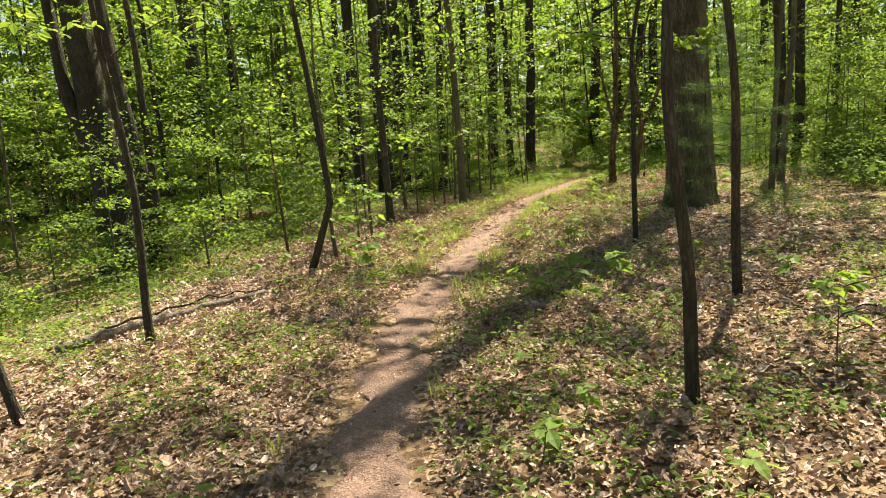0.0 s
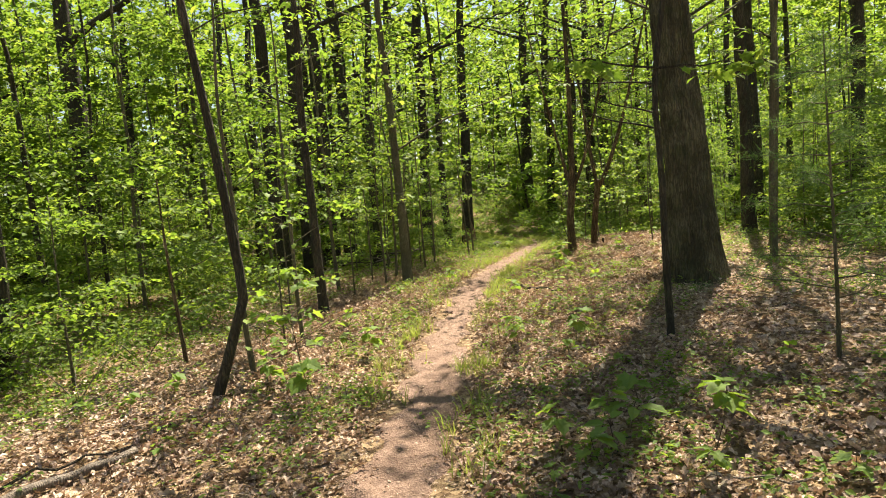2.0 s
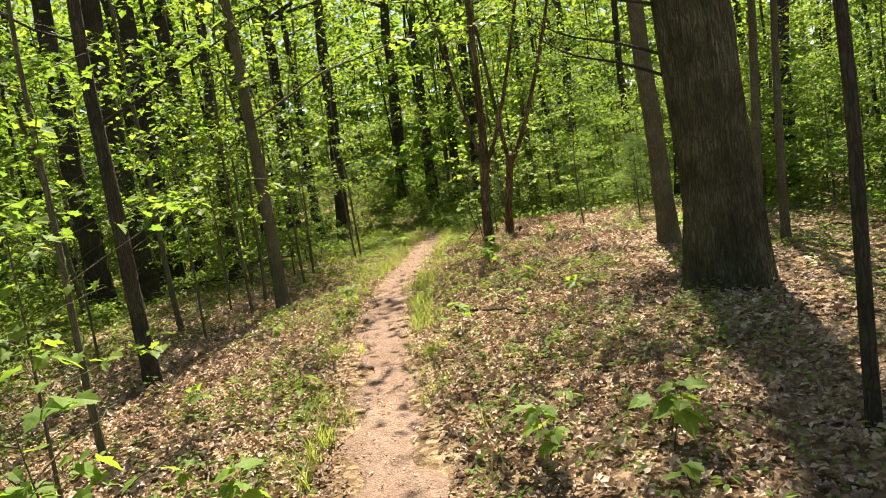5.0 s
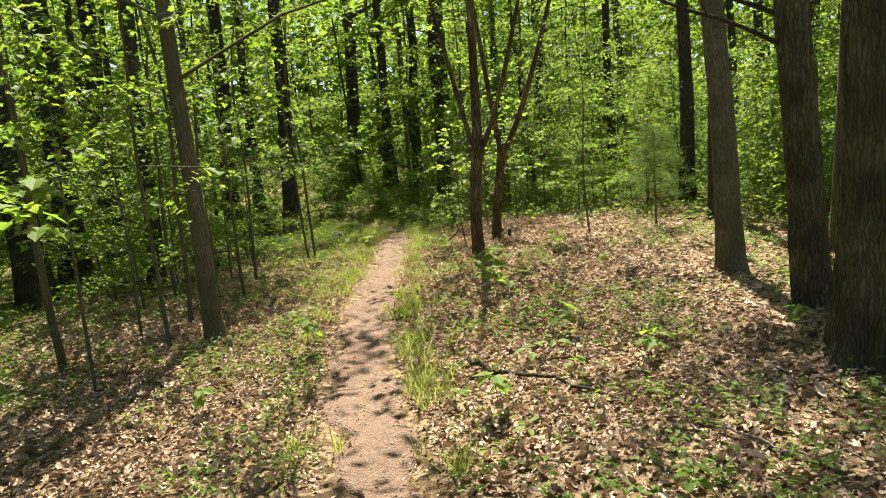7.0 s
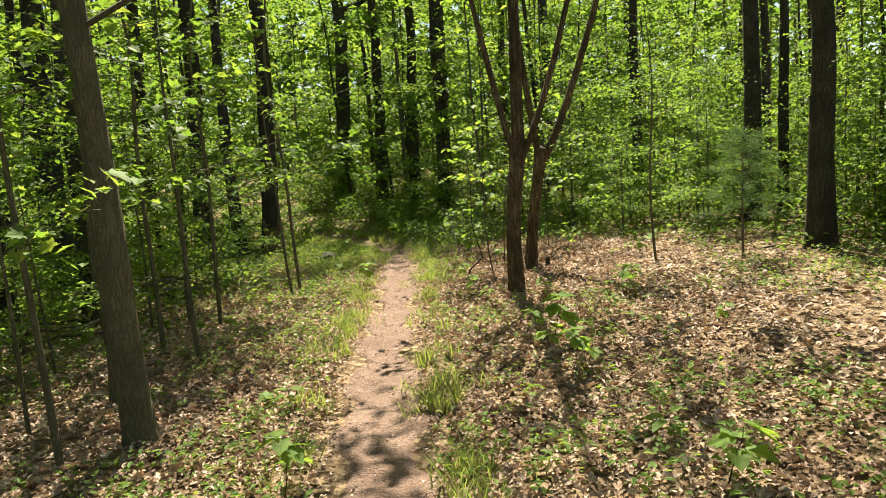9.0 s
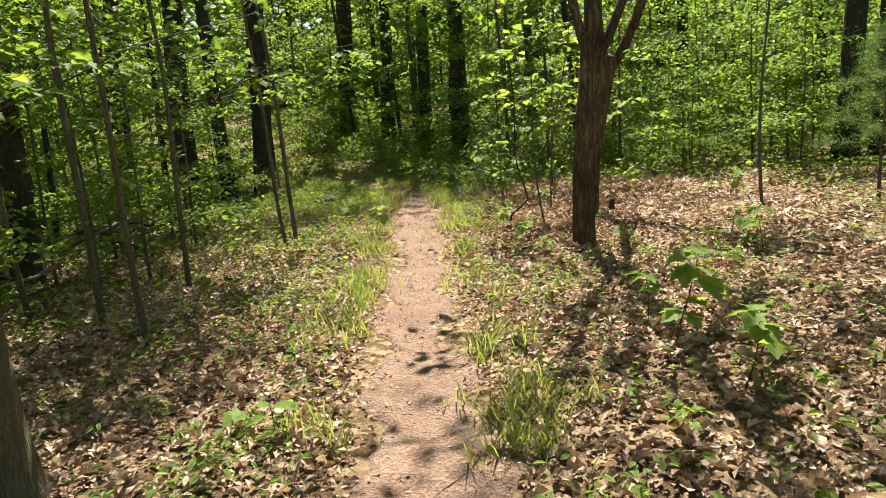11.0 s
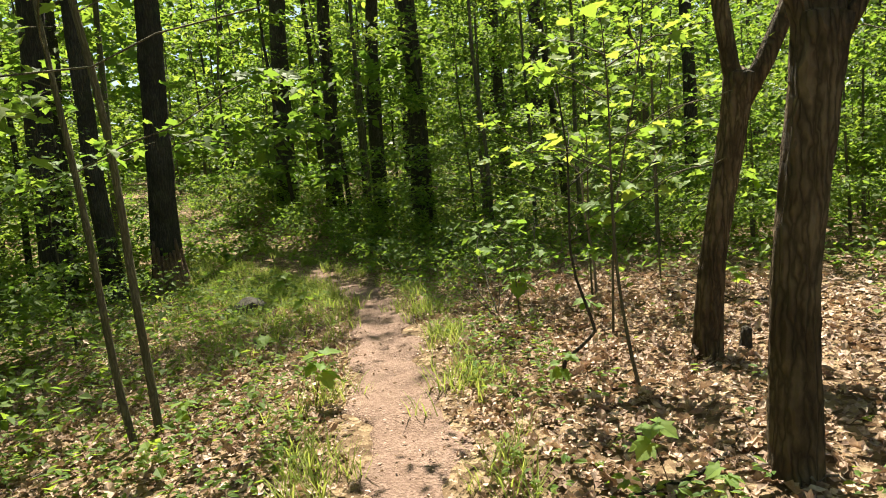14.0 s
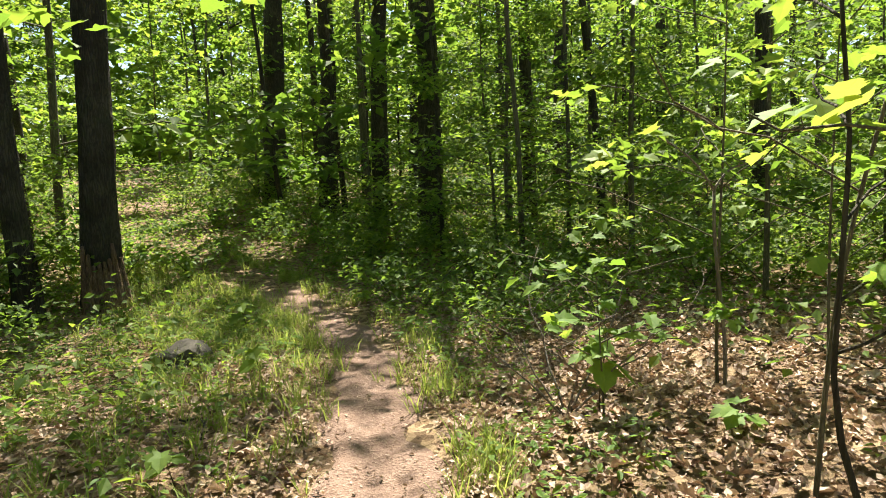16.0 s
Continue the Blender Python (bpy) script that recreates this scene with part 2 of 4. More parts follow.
def tube(points, radii, sides=8, ridge=0.0, flare=0.0, seed=0, cap=True):
    """A tapered, uneven tube: trunks, limbs, sticks. ridge: depth of the bark's furrows as a share of the radius."""
    rg = np.random.default_rng(seed)
    p, r = np.asarray(points, float), np.asarray(radii, float)
    d = np.gradient(p, axis=0)
    d /= np.linalg.norm(d, axis=1)[:, None]
    ref = np.array([1.0, 0, 0]) if abs(d[len(d) // 2][0]) < 0.8 else np.array([0, 1.0, 0])
    u = ref - d * (d @ ref)[:, None]
    u /= np.linalg.norm(u, axis=1)[:, None]
    w = np.cross(d, u)
    a = np.linspace(0, 2 * np.pi, sides, endpoint=False)
    along = np.concatenate([[0], np.cumsum(np.linalg.norm(np.diff(p, axis=0), axis=1))])
    k = np.ones((len(p), sides))
    if ridge:
        for n_f, amp in ((3, 0.35), (7, 0.4), (13, 0.6), (21, 0.6)):
            if n_f * 2.2 < sides:
                wob = rg.uniform(0, 6.3) + np.sin(along * rg.uniform(1.5, 4) + rg.uniform(0, 6)) * 0.8 + np.sin(along * rg.uniform(7, 12)) * 0.5
                k += ridge * amp * np.sin(n_f * a[None, :] + wob[:, None])
        k += ridge * 0.5 * rg.normal(size=k.shape)
    if flare:
        roots = 1 + 0.35 * np.sin(4 * a + rg.uniform(0, 6)) + 0.25 * np.sin(7 * a + rg.uniform(0, 6))
        k += flare * np.exp(-along / (3.0 * r[0]))[:, None] * roots[None, :]
    rr = r[:, None] * k
    v = p[:, None, :] + rr[..., None] * (np.cos(a)[None, :, None] * u[:, None, :] + np.sin(a)[None, :, None] * w[:, None, :])
    i, j = np.meshgrid(np.arange(len(p) - 1), np.arange(sides), indexing="ij")
    j2 = (j + 1) % sides
    f = np.stack([i * sides + j, i * sides + j2, (i + 1) * sides + j2, (i + 1) * sides + j], -1).reshape(-1, 4)
    v = v.reshape(-1, 3)
    if cap:
        m = len(v)
        v = np.concatenate([v, p[-1:] + d[-1:] * r[-1] * 0.5, p[:1]])
        top = (len(p) - 1) * sides
        e = np.arange(0, sides, 2)
        f = np.concatenate([f, np.stack([top + e, top + (e + 1) % sides, top + (e + 2) % sides, np.full_like(e, m)], -1),
                            np.stack([(e + 2) % sides, (e + 1) % sides, e, np.full_like(e, m + 1)], -1)])
    return v, f


def tube_mesh(name, *args, **kw):
    v, f = tube(*args, **kw)
    return mesh_of(name, v, f, 4, True)


# leaf outlines: x along the blade, y across, z up
FOLDED = (np.array([(0, 0, 0), (0.45, 0.34, 0.08), (1, 0, -0.12), (0.45, -0.34, 0.08)]), [(0, 2, 1), (0, 3, 2)])
BLADELET = (np.array([(0, 0, 0), (0.35, 0.25, 0.06), (0.75, 0.19, 0.03), (1, 0, -0.12), (0.75, -0.19, 0.03), (0.35, -0.25, 0.06)]),
            [(0, 2, 1), (0, 3, 2), (0, 4, 3), (0, 5, 4)])
OVAL = (np.array([(0, 0, 0), (0.3, 0.24, 0.05), (0.7, 0.22, 0.02), (1, 0, -0.14), (0.7, -0.22, 0.02), (0.3, -0.24, 0.05), (0.5, 0, -0.02)]),
        [(0, 6, 1), (1, 6, 2), (2, 6, 3), (3, 6, 4), (4, 6, 5), (5, 6, 0)])
_half = [(-0.08, 0.13), (-0.09, 0.36), (0.15, 0.27), (0.28, 0.38), (0.52, 0.53), (0.50, 0.31), (0.70, 0.29), (0.82, 0.14)]
MAPLE = (np.array([(0.28, 0, 0.0), (0, 0, 0)] + [(x, y, 0.22 * y - 0.16 * x * x) for x, y in _half] + [(1.0, 0, -0.16)]
                  + [(x, -y, 0.22 * y - 0.16 * x * x) for x, y in reversed(_half)]), [(0, i, i + 1) for i in range(1, 18)] + [(0, 18, 1)])
_lobe = [(0.12, 0.07), (0.28, 0.24), (0.42, 0.10), (0.60, 0.27), (0.74, 0.11), (0.88, 0.15)]
OAK_LEAF = (np.array([(0, 0, 0.0)] + [(x, y * 0.9, 0.75 * y + 0.16 * math.sin(5 * x)) for x, y in _lobe] + [(1, 0, 0.06)]
                     + [(x, -y * 0.8, 0.95 * y + 0.13 * math.sin(4 * x)) for x, y in reversed(_lobe)] + [(0.5, 0, 0.02)]),
            [(14, i, (i + 1) % 14) for i in range(14)])
CURLED = (np.array([(0, 0, 0.06), (0.18, 0.27, 0.20), (0.52, 0.33, 0.10), (0.84, 0.21, 0.22), (1, -0.04, 0.08), (0.74, -0.28, 0.25), (0.28, -0.31, 0.09), (0.5, 0, 0.0)]),
          [(7, n, (n + 1) % 7) for n in range(7)])
SHARD = (np.array([(0, 0, 0.12), (0.45, 0.30, 0.26), (1, 0.05, 0.0), (0.55, -0.27, 0.2)]), [(0, 2, 1), (0, 3, 2)])
BLADE = (np.array([(0, 0.02, 0), (0, -0.02, 0), (0.55, 0.017, 0.0), (0.55, -0.017, 0.0), (1, 0, -0.14)]), [(0, 1, 2), (2, 1, 3), (2, 3, 4)])


def leaves(points, axes, normals, sizes, outline):
    """Points and triangles of many leaves at once."""
    tv, tf = outline
    x = axes / np.maximum(np.linalg.norm(axes, axis=1), 1e-6)[:, None]
    z = normals - x * np.sum(normals * x, axis=1)[:, None]
    z /= np.maximum(np.linalg.norm(z, axis=1), 1e-6)[:, None]
    y = np.cross(z, x)
    v = points[:, None, :] + sizes[:, None, None] * (tv[None, :, 0:1] * x[:, None, :] + tv[None, :, 1:2] * y[:, None, :] + tv[None, :, 2:3] * z[:, None, :])
    f = np.asarray(tf)[None] + (np.arange(len(points)) * len(tv))[:, None, None]
    return v.reshape(-1, 3), f.reshape(-1, 3)


def leaf_mesh(name, rg, points, size, outline=FOLDED, tilt=0.38, droop=0.2, vary=0.35):
    n = len(points)
    a = rg.uniform(0, 2 * np.pi, n)
    axes = np.stack([np.cos(a), np.sin(a), rg.normal(-droop, 0.3, n)], 1)
    up = np.stack([rg.normal(0, tilt, n), rg.normal(0, tilt, n), np.ones(n)], 1)
    v, f = leaves(points, axes, up, size * rg.uniform(1 - vary, 1 + vary, n), outline)
    return mesh_of(name, v, f, 3)


# ---- ground and trail ----
def spaced(lo, a, b, hi, fine, coarse):
    inner = np.arange(a, b, fine)
    out_hi, out_lo, d = [], [], fine
    v = inner[-1]
    while v < hi:
        d = min(d * 1.25, coarse)
        v += d
        out_hi.append(v)
    v, d = a, fine
    while v > lo:
        d = min(d * 1.25, coarse)
        v -= d
        out_lo.append(v)
    return np.concatenate([out_lo[::-1], inner, out_hi])


gx, gy = spaced(-400, -4.5, 10, 400, 0.115, 25), spaced(-400, 2, 30, 450, 0.115, 25)
X, Y = np.meshgrid(gx, gy)
nx, ny = len(gx), len(gy)
i, j = np.meshgrid(np.arange(ny - 1), np.arange(nx - 1), indexing="ij")
quads = np.stack([i * nx + j, i * nx + j + 1, (i + 1) * nx + j + 1, (i + 1) * nx + j], -1).reshape(-1, 4)
ground = piece("ground", mesh_of("ground", np.stack([X, Y, ground_z(X, Y)], -1).reshape(-1, 3), quads, 4, True), HUMUS)
tagged(ground, "brown forest floor of leaf mould and soil", "ground", kind="structure")

def lay_trail(start, end):
    """The trodden strip between two places along the way."""
    ty = np.arange(start, end, 0.07)
    across = np.linspace(-1, 1, 15)
    T, A = np.meshgrid(ty, across, indexing="ij")
    wide = 0.285 + 0.04 * np.sin(0.9 * T) + 0.03 * np.sin(2.7 * T + 1)
    edge = 0.10 * np.sin(2.3 * T + 2 * np.sign(A)) * np.sin(3.9 * T) + 0.06 * np.sin(6.1 * T + 3 * np.sign(A)) + 0.03 * np.sin(13.7 * T + 5 * np.sign(A)) + 0.02 * np.sin(31 * T)
    slope = trail_x(T + 0.5) - trail_x(T - 0.5)
    off = A * (wide + edge * np.abs(A))
    PX, PY = trail_x(T) + off / np.sqrt(1 + slope ** 2), T - off * slope / np.sqrt(1 + slope ** 2)
    tread = 0.009 * np.sin(5 * T + 1.7 * np.sin(1.3 * T) - 2 * A) + 0.007 * np.sin(11 * T + 4 * np.sin(2 * T) + 1.5 * A) + 0.008 * np.sin(23 * T + 6 * A + 2 * np.sin(5 * T)) + 0.005 * np.sin(17 * T) * np.sin(9 * A + 3 * T)
    PZ = ground_z(PX, PY) + 0.030 + tread * (1 - A ** 2) - 0.055 * np.abs(A) ** 6
    n1, n2 = len(ty), len(across)
    i, j = np.meshgrid(np.arange(n1 - 1), np.arange(n2 - 1), indexing="ij")
    quads = np.stack([i * n2 + j, i * n2 + j + 1, (i + 1) * n2 + j + 1, (i + 1) * n2 + j], -1).reshape(-1, 4)
    trail = piece("trail", mesh_of("trail", np.stack([PX, PY, PZ], -1).reshape(-1, 3), quads, 4, True), DIRT)
    tagged(trail, "narrow trodden footpath of pale dry dirt", "path", kind="structure")


lay_trail(-6, 28.6)
lay_trail(39.5, 57)


# ---- trees ----
def trunk_path(height, lean=(0, 0), bend=(), wobble=0.05, steps=24, seed=0, kink=None):
    """Points up a trunk from just under the ground. bend: (height, dx, dy) shifts that fade in round their height."""
    rg = np.random.default_rng(seed)
    h = np.concatenate([[-0.2], np.linspace(0, 1, steps) ** 1.5 * height])
    ph = rg.uniform(0, 6.3, 4)
    amp = wobble * np.clip(h, 0, None) ** 0.7
    x = lean[0] * np.clip(h, 0, None) + amp * (0.3 * np.sin(h * 0.9 + ph[0]) + 0.15 * np.sin(h * 2.3 + ph[1]))
    y = lean[1] * np.clip(h, 0, None) + amp * (0.3 * np.sin(h * 0.8 + ph[2]) + 0.15 * np.sin(h * 2.1 + ph[3]))
    if kink:
        x = x + kink[1] * np.clip(h / kink[0], 0, 1)
    for at, dx, dy, soft in bend:
        s = step(h, at - soft, at + soft)
        x, y = x + dx * s, y + dy * s
    return np.stack([x, y, h], 1)


def limb_path(start, azimuth, length, rise, seed, droop=0.0, steps=7):
    rg = np.random.default_rng(seed)
    u = np.linspace(0, 1, steps)
    az = azimuth + 0.3 * np.sin(u * 3 + rg.uniform(0, 6)) * u
    kink = rg.normal(0, 0.04, (steps, 3)) * u[:, None] * length
    return np.asarray(start) + np.stack([np.cos(az) * u * length, np.sin(az) * u * length, (rise * u - droop * u * u) * length], 1) + kink


def spray(rg, path, n, spread, flat=0.2, start=0.25):
    """Leaf places along a limb, in rows on side twigs that lie rather flat."""
    per = 9
    m = n // per + 1
    t = rg.uniform(start, 1.0, m) * (len(path) - 1)
    k = np.minimum(t.astype(int), len(path) - 2)
    p = path[k] + (path[k + 1] - path[k]) * (t - k)[:, None]
    p = p + rg.normal(0, 1, (m, 3)) * np.array([spread, spread, spread * flat * 1.6]) * 0.45
    a = rg.uniform(0, 2 * np.pi, m)
    way = np.stack([np.cos(a), np.sin(a), rg.normal(0.0, 0.22, m)], 1)
    cross = np.stack([-np.sin(a), np.cos(a), rg.normal(0.0, 0.15, m)], 1)
    u = np.tile((np.arange(per) + 0.5) / per, m)[:, None]
    turn = np.tile(np.where(np.arange(per) % 2, 1.0, -1.0), m)[:, None]
    reach = np.repeat(rg.uniform(0.6, 1.5, m), per)[:, None] * spread
    pts = np.repeat(p, per, 0) + np.repeat(way, per, 0) * u * reach + np.repeat(cross, per, 0) * turn * (0.22 * reach * (1.1 - 0.6 * u) + 0.015)
    pts[:, 2] -= 0.16 * (u * u * reach)[:, 0]
    return (pts + rg.normal(0, 0.035, pts.shape) * np.array([1, 1, 0.6]))[:n]


def tree(x, y, d, lean=(0, 0), height=None, bark=None, bend=(), limbs=7, first=5.0, crown=900, leaf=0.20, sides=None, ridge=0.05,
         flare=0.45, label="", name="tree", seed=1, wobble=0.05, outline=BLADELET, leafmat=None, taper=0.25, reach=0.33, spread=0.5, rise=0.55, top_leaves=0.25, clear_way=True, kink=None):
    """A tree with its trunk, limbs and a loose crown of single leaves."""
    rg = np.random.default_rng(seed)
    height = height or min(19.0, 5.0 + d * 30)
    bark = bark or DARK_BARK
    root = tagged(new(name), label or "tall slender forest tree with dark bark and fresh leaves", "tree")
    root.matrix_world = pose(x, y, gz(x, y))
    path = trunk_path(height, lean, bend, wobble, 40 if sides and sides > 40 else (12 if sides == 8 else 24), seed, kink)
    hh = np.clip(path[:, 2] / height, 0, 1)
    rad = d / 2 * (1 - (1 - taper) * hh)
    piece("trunk", tube_mesh("trunk", path, rad, sides or (20 if d > 0.2 else 12), ridge, flare, seed), bark, root)
    spots = []
    for n in range(limbs):
        z = first + (height * 0.97 - first) * (n + rg.uniform(0.1, 0.9)) / limbs
        k = np.searchsorted(path[:, 2], z)
        k = min(max(k, 1), len(path) - 1)
        f = (z - path[k - 1, 2]) / (path[k, 2] - path[k - 1, 2])
        start = path[k - 1] + (path[k] - path[k - 1]) * f
        length = (0.5 + (height - z) * reach) * rg.uniform(0.7, 1.2)
        lp = limb_path(start, n * 2.4 + rg.uniform(-0.5, 0.5), length, rise, seed * 31 + n, 0.2)
        r0 = max(0.005, d / 2 * (1 - (1 - taper) * z / height) * (0.5 if d > 0.3 else 0.26))
        piece("limb", tube_mesh("limb", lp, np.linspace(r0, max(0.003, r0 * 0.2), len(lp)), 6 if r0 > 0.03 else 4, cap=False), bark, root)
        spots.append((lp, length))
    total = sum(l for _, l in spots) or 1
    pts = [spray(rg, lp, int(crown * (1 - top_leaves) * l / total) + 1, spread * (0.4 + 0.12 * l)) for lp, l in spots]
    if top_leaves:
        pts.append(path[-1] + rg.normal(0, 1, (int(crown * top_leaves), 3)) * np.array([1.0, 1.0, 0.9]) * min(1.2, 0.12 * height))
    if crown:
        pts = np.concatenate(pts)
        clear = side(pts[:, 0] + x, pts[:, 1] + y) if clear_way else np.full(len(pts), 9.0)
        pts = pts[(clear < -1.15) | (clear > 0.75) | (pts[:, 2] > 3.2) | (pts[:, 1] + y > 21.5)]
        piece("crown", leaf_mesh("crown", rg, pts, leaf, outline), leafmat or GREEN, root, "loose crown of fresh green leaves")["kind"] = "stuff"
    return root


BIG = "tall forest tree with dark straight trunk"
# the great trees beside the trail
# Wide dense crowns, mostly above view, sized to dapple the trail and mound.
tree(4.88, 12.12, 0.62, (-0.035, 0.0), 19, OAK_BARK, sides=96, ridge=0.055, flare=0.55, limbs=13, first=6.0, crown=2600, leaf=0.15, reach=0.42, spread=0.9, seed=11, wobble=0.02,
     label="massive old oak with deeply furrowed grey-brown bark", name="oak_tree")
rough_oak = tree(5.55, 13.3, 0.29, (-0.05, 0.02), 17, OAK_BARK, sides=48, ridge=0.05, flare=0.3, limbs=10, first=3.6, crown=2800, leaf=0.12, reach=0.45, spread=0.7, seed=12, wobble=0.03,
     label="rough-barked oak standing behind the massive one", name="oak_tree")
tree(6.25, 14.86, 0.27, (-0.035, 0.015), 14, GREY_BARK, sides=32, limbs=10, first=3.2, crown=2800, leaf=0.13, reach=0.7, spread=0.8, seed=13, wobble=0.04, label="slim grey-barked tree on the leafy mound")
tree(9.2, 17.9, 0.32, (0.01, 0.0), 17, DARK_BARK, seed=14, label=BIG, crown=4600, leaf=0.15, first=5.0, limbs=11, reach=0.55, spread=0.9)
tree(6.93, 13.4, 0.12, (0.05, 0.0), 7, GREY_BARK, seed=16, crown=350, leaf=0.12, first=2.5, label="thin understory tree with sparse leaves")
tree(7.75, 14.7, 0.15, (0.06, 0.0), 9, GREY_BARK, seed=17, crown=450, leaf=0.13, first=2.8, label="thin understory tree with sparse leaves")
tree(13.2, 19.3, 0.36, (0.03, 0), 17, DARK_BARK, seed=18, label=BIG, crown=320)

for start, tip in (((-0.12, 0.1, 3.05), (-2.75, -0.3, 3.3)), ((-0.1, 0.1, 2.2), (-2.0, 0.1, 2.85)), ((-0.1, 0.1, 2.45), (-1.6, 0.9, 3.2))):
    a, b = np.array(start), np.array(tip)
    q = np.array([a + (b - a) * u + np.array([0, 0.10 * math.sin(4 * u), 0.07 * math.sin(7 * u)]) * u for u in np.linspace(0, 1, 12)])
    bare = piece("dead_limb", tube_mesh("dead_limb", q, np.linspace(0.022, 0.005, 12), 6, 0.05), DARK_BARK, rough_oak, "bare dark dead limb")
    for m in range(5):
        w = limb_path(q[3 + 2 * m - m // 4], 2.6 + (1.1 if m % 2 else -0.9), 0.55 - 0.05 * m, 0.5, m + 400)
        piece("twig", tube_mesh("twig", w, np.linspace(0.007, 0.002, len(w)), 4), DARK_BARK, bare)

# the forked pair with flaking reddish bark
def forked_tree(x, y, d, fork_z, lean, arms, seed, label):
    root = tagged(new("forked_tree"), label, "tree")
    root.matrix_world = pose(x, y, gz(x, y))
    path = np.array([(lean[0] * h + 0.02 * math.sin(3 * h + seed), lean[1] * h + 0.015 * math.sin(2.3 * h), h) for h in np.linspace(-0.2, fork_z, 34)])
    rad = d / 2 * (1.0 - 0.12 * np.linspace(0, 1, 34)) * (1 + 0.05 * np.sin(np.linspace(0, 9, 34)))
    rad[-6:] *= np.linspace(1.0, 1.18, 6)
    piece("trunk", tube_mesh("trunk", path, rad, 40, 0.06, 0.22, seed), RED_BARK, root)
    rg, pts = np.random.default_rng(seed), []
    for n, (az, tilt, share, length) in enumerate(arms):
        u = np.linspace(0, 1, 22)
        out = tilt * length * (u ** 0.8)
        p = path[-2] + np.stack([np.cos(az) * out + 0.06 * np.sin(5 * u + n) * u, np.sin(az) * out + 0.06 * np.sin(4 * u + 2 * n) * u, -0.14 + length * u], 1)
        piece("stem", tube_mesh("stem", p, d / 2 * share * np.linspace(1, 0.25, 22), 18, 0.06, 0, seed + n), RED_BARK, root)
        for b in range(5):
            k = 9 + 2 * b
            lp = limb_path(p[k], az + b * 2.2, 1.3, 0.35, seed * 7 + n * 5 + b, 0.2)
            piece("limb", tube_mesh("limb", lp, np.linspace(0.014, 0.004, len(lp)), 5), RED_BARK, root)
            pts.append(spray(rg, lp, 22, 0.3))
    piece("crown", leaf_mesh("crown", rg, np.concatenate(pts), 0.12), GREEN, root)["kind"] = "stuff"
    return root


forked_tree(5.06, 18.98, 0.19, 1.80, (0.062, -0.03), [(0.2, 0.03, 0.85, 6.5), (2.7, 0.19, 0.45, 4.5), (-0.45, 0.31, 0.46, 5.0)], 21, "forked tree with flaking reddish-brown bark by the trail")
forked_tree(6.08, 20.22, 0.165, 1.75, (0.085, -0.095), [(2.6, 0.10, 0.62, 5.5), (-0.5, 0.34, 0.70, 5.5)], 22, "leaning forked tree with shaggy reddish bark")

# slender trees close to the trail
SLIM = "slender young tree with grey bark and few leaves"
tree(1.95, 3.8, 0.085, (-0.05, 0), 6.5, DARK_BARK, bend=[(1.2, -0.05, 0, 0.5), (2.2, 0.04, 0, 0.6)], seed=31, first=2.1, crown=255, leaf=0.084, limbs=7, outline=MAPLE, leafmat=YOUNG, reach=0.45, wobble=0.1, ridge=0.03, label="thin crooked sapling with dark bark")
tree(3.06, 5.81, 0.085, (-0.035, 0), 7, DARK_BARK, seed=32, first=2.7, crown=720, leaf=0.094, limbs=6, wobble=0.08, ridge=0.03, label="thin straight sapling with dark bark")
curved = tree(3.05, 9.12, 0.078, (0.02, 0), 7, DARK_BARK, bend=[(2.9, 0.16, 0, 0.6)], seed=33, first=3.2, crown=780, leaf=0.094, limbs=6, wobble=0.07, ridge=0.03, label="slim sapling with a curving dark stem")
for n, tip in enumerate(((-1.25, 0.25, 2.95), (0.95, -0.45, 2.62))):
    q = limb_path((0.05, 0, 2.72), math.atan2(tip[1], tip[0]), math.hypot(tip[0], tip[1]), 0.0, 700 + n, -0.1, 9)
    q[:, 2] += np.linspace(0, tip[2] - 2.72, 9)
    piece("bough", tube_mesh("bough", q, np.linspace(0.012, 0.004, 9), 6), DARK_BARK, curved)
    piece("spray", leaf_mesh("spray", np.random.default_rng(710 + n), spray(np.random.default_rng(720 + n), q, 55, 0.22), 0.11, MAPLE), YOUNG, curved, "spray of bright young leaves")["kind"] = "stuff"
tree(-2.47, 6.2, 0.085, (-0.01, 0), 6, DARK_BARK, seed=34, first=2.6, crown=630, leaf=0.086, limbs=6, wobble=0.12, label="thin wavy sapling at the slope's edge")
tree(-2.61, 4.42, 0.075, (-0.20, 0), 4.5, DARK_BARK, seed=35, first=2.3, crown=240, leaf=0.086, limbs=5, label="thin sapling leaning away from the trail")
tree(-1.56, 9.42, 0.105, (-0.085, 0.01), 9.5, DARK_BARK, kink=(1.0, 0.46), seed=36, first=3.4, crown=495, leaf=0.094, limbs=8, ridge=0.05, sides=20,
     label="crooked slender tree bent like a knee near its foot", wobble=0.02)
tree(-1.35, 10.3, 0.07, (-0.02, 0.0), 4.6, GREY_BARK, seed=37, first=1.8, crown=120, leaf=0.086, limbs=6, wobble=0.1, label="thin sapling behind the crooked tree")
tree(-2.45, 11.56, 0.06, (-0.03, 0.01), 2.6, RED_BARK, seed=38, first=1.0, crown=282, leaf=0.082, limbs=6, outline=MAPLE, leafmat=YOUNG, label="short reddish maple sapling with bright leaves", name="maple_sapling")
tree(-0.82, 13.96, 0.165, (0.0, 0), 10, DARK_BARK, seed=39, first=2.2, crown=630, leaf=0.101, limbs=8, label=SLIM)
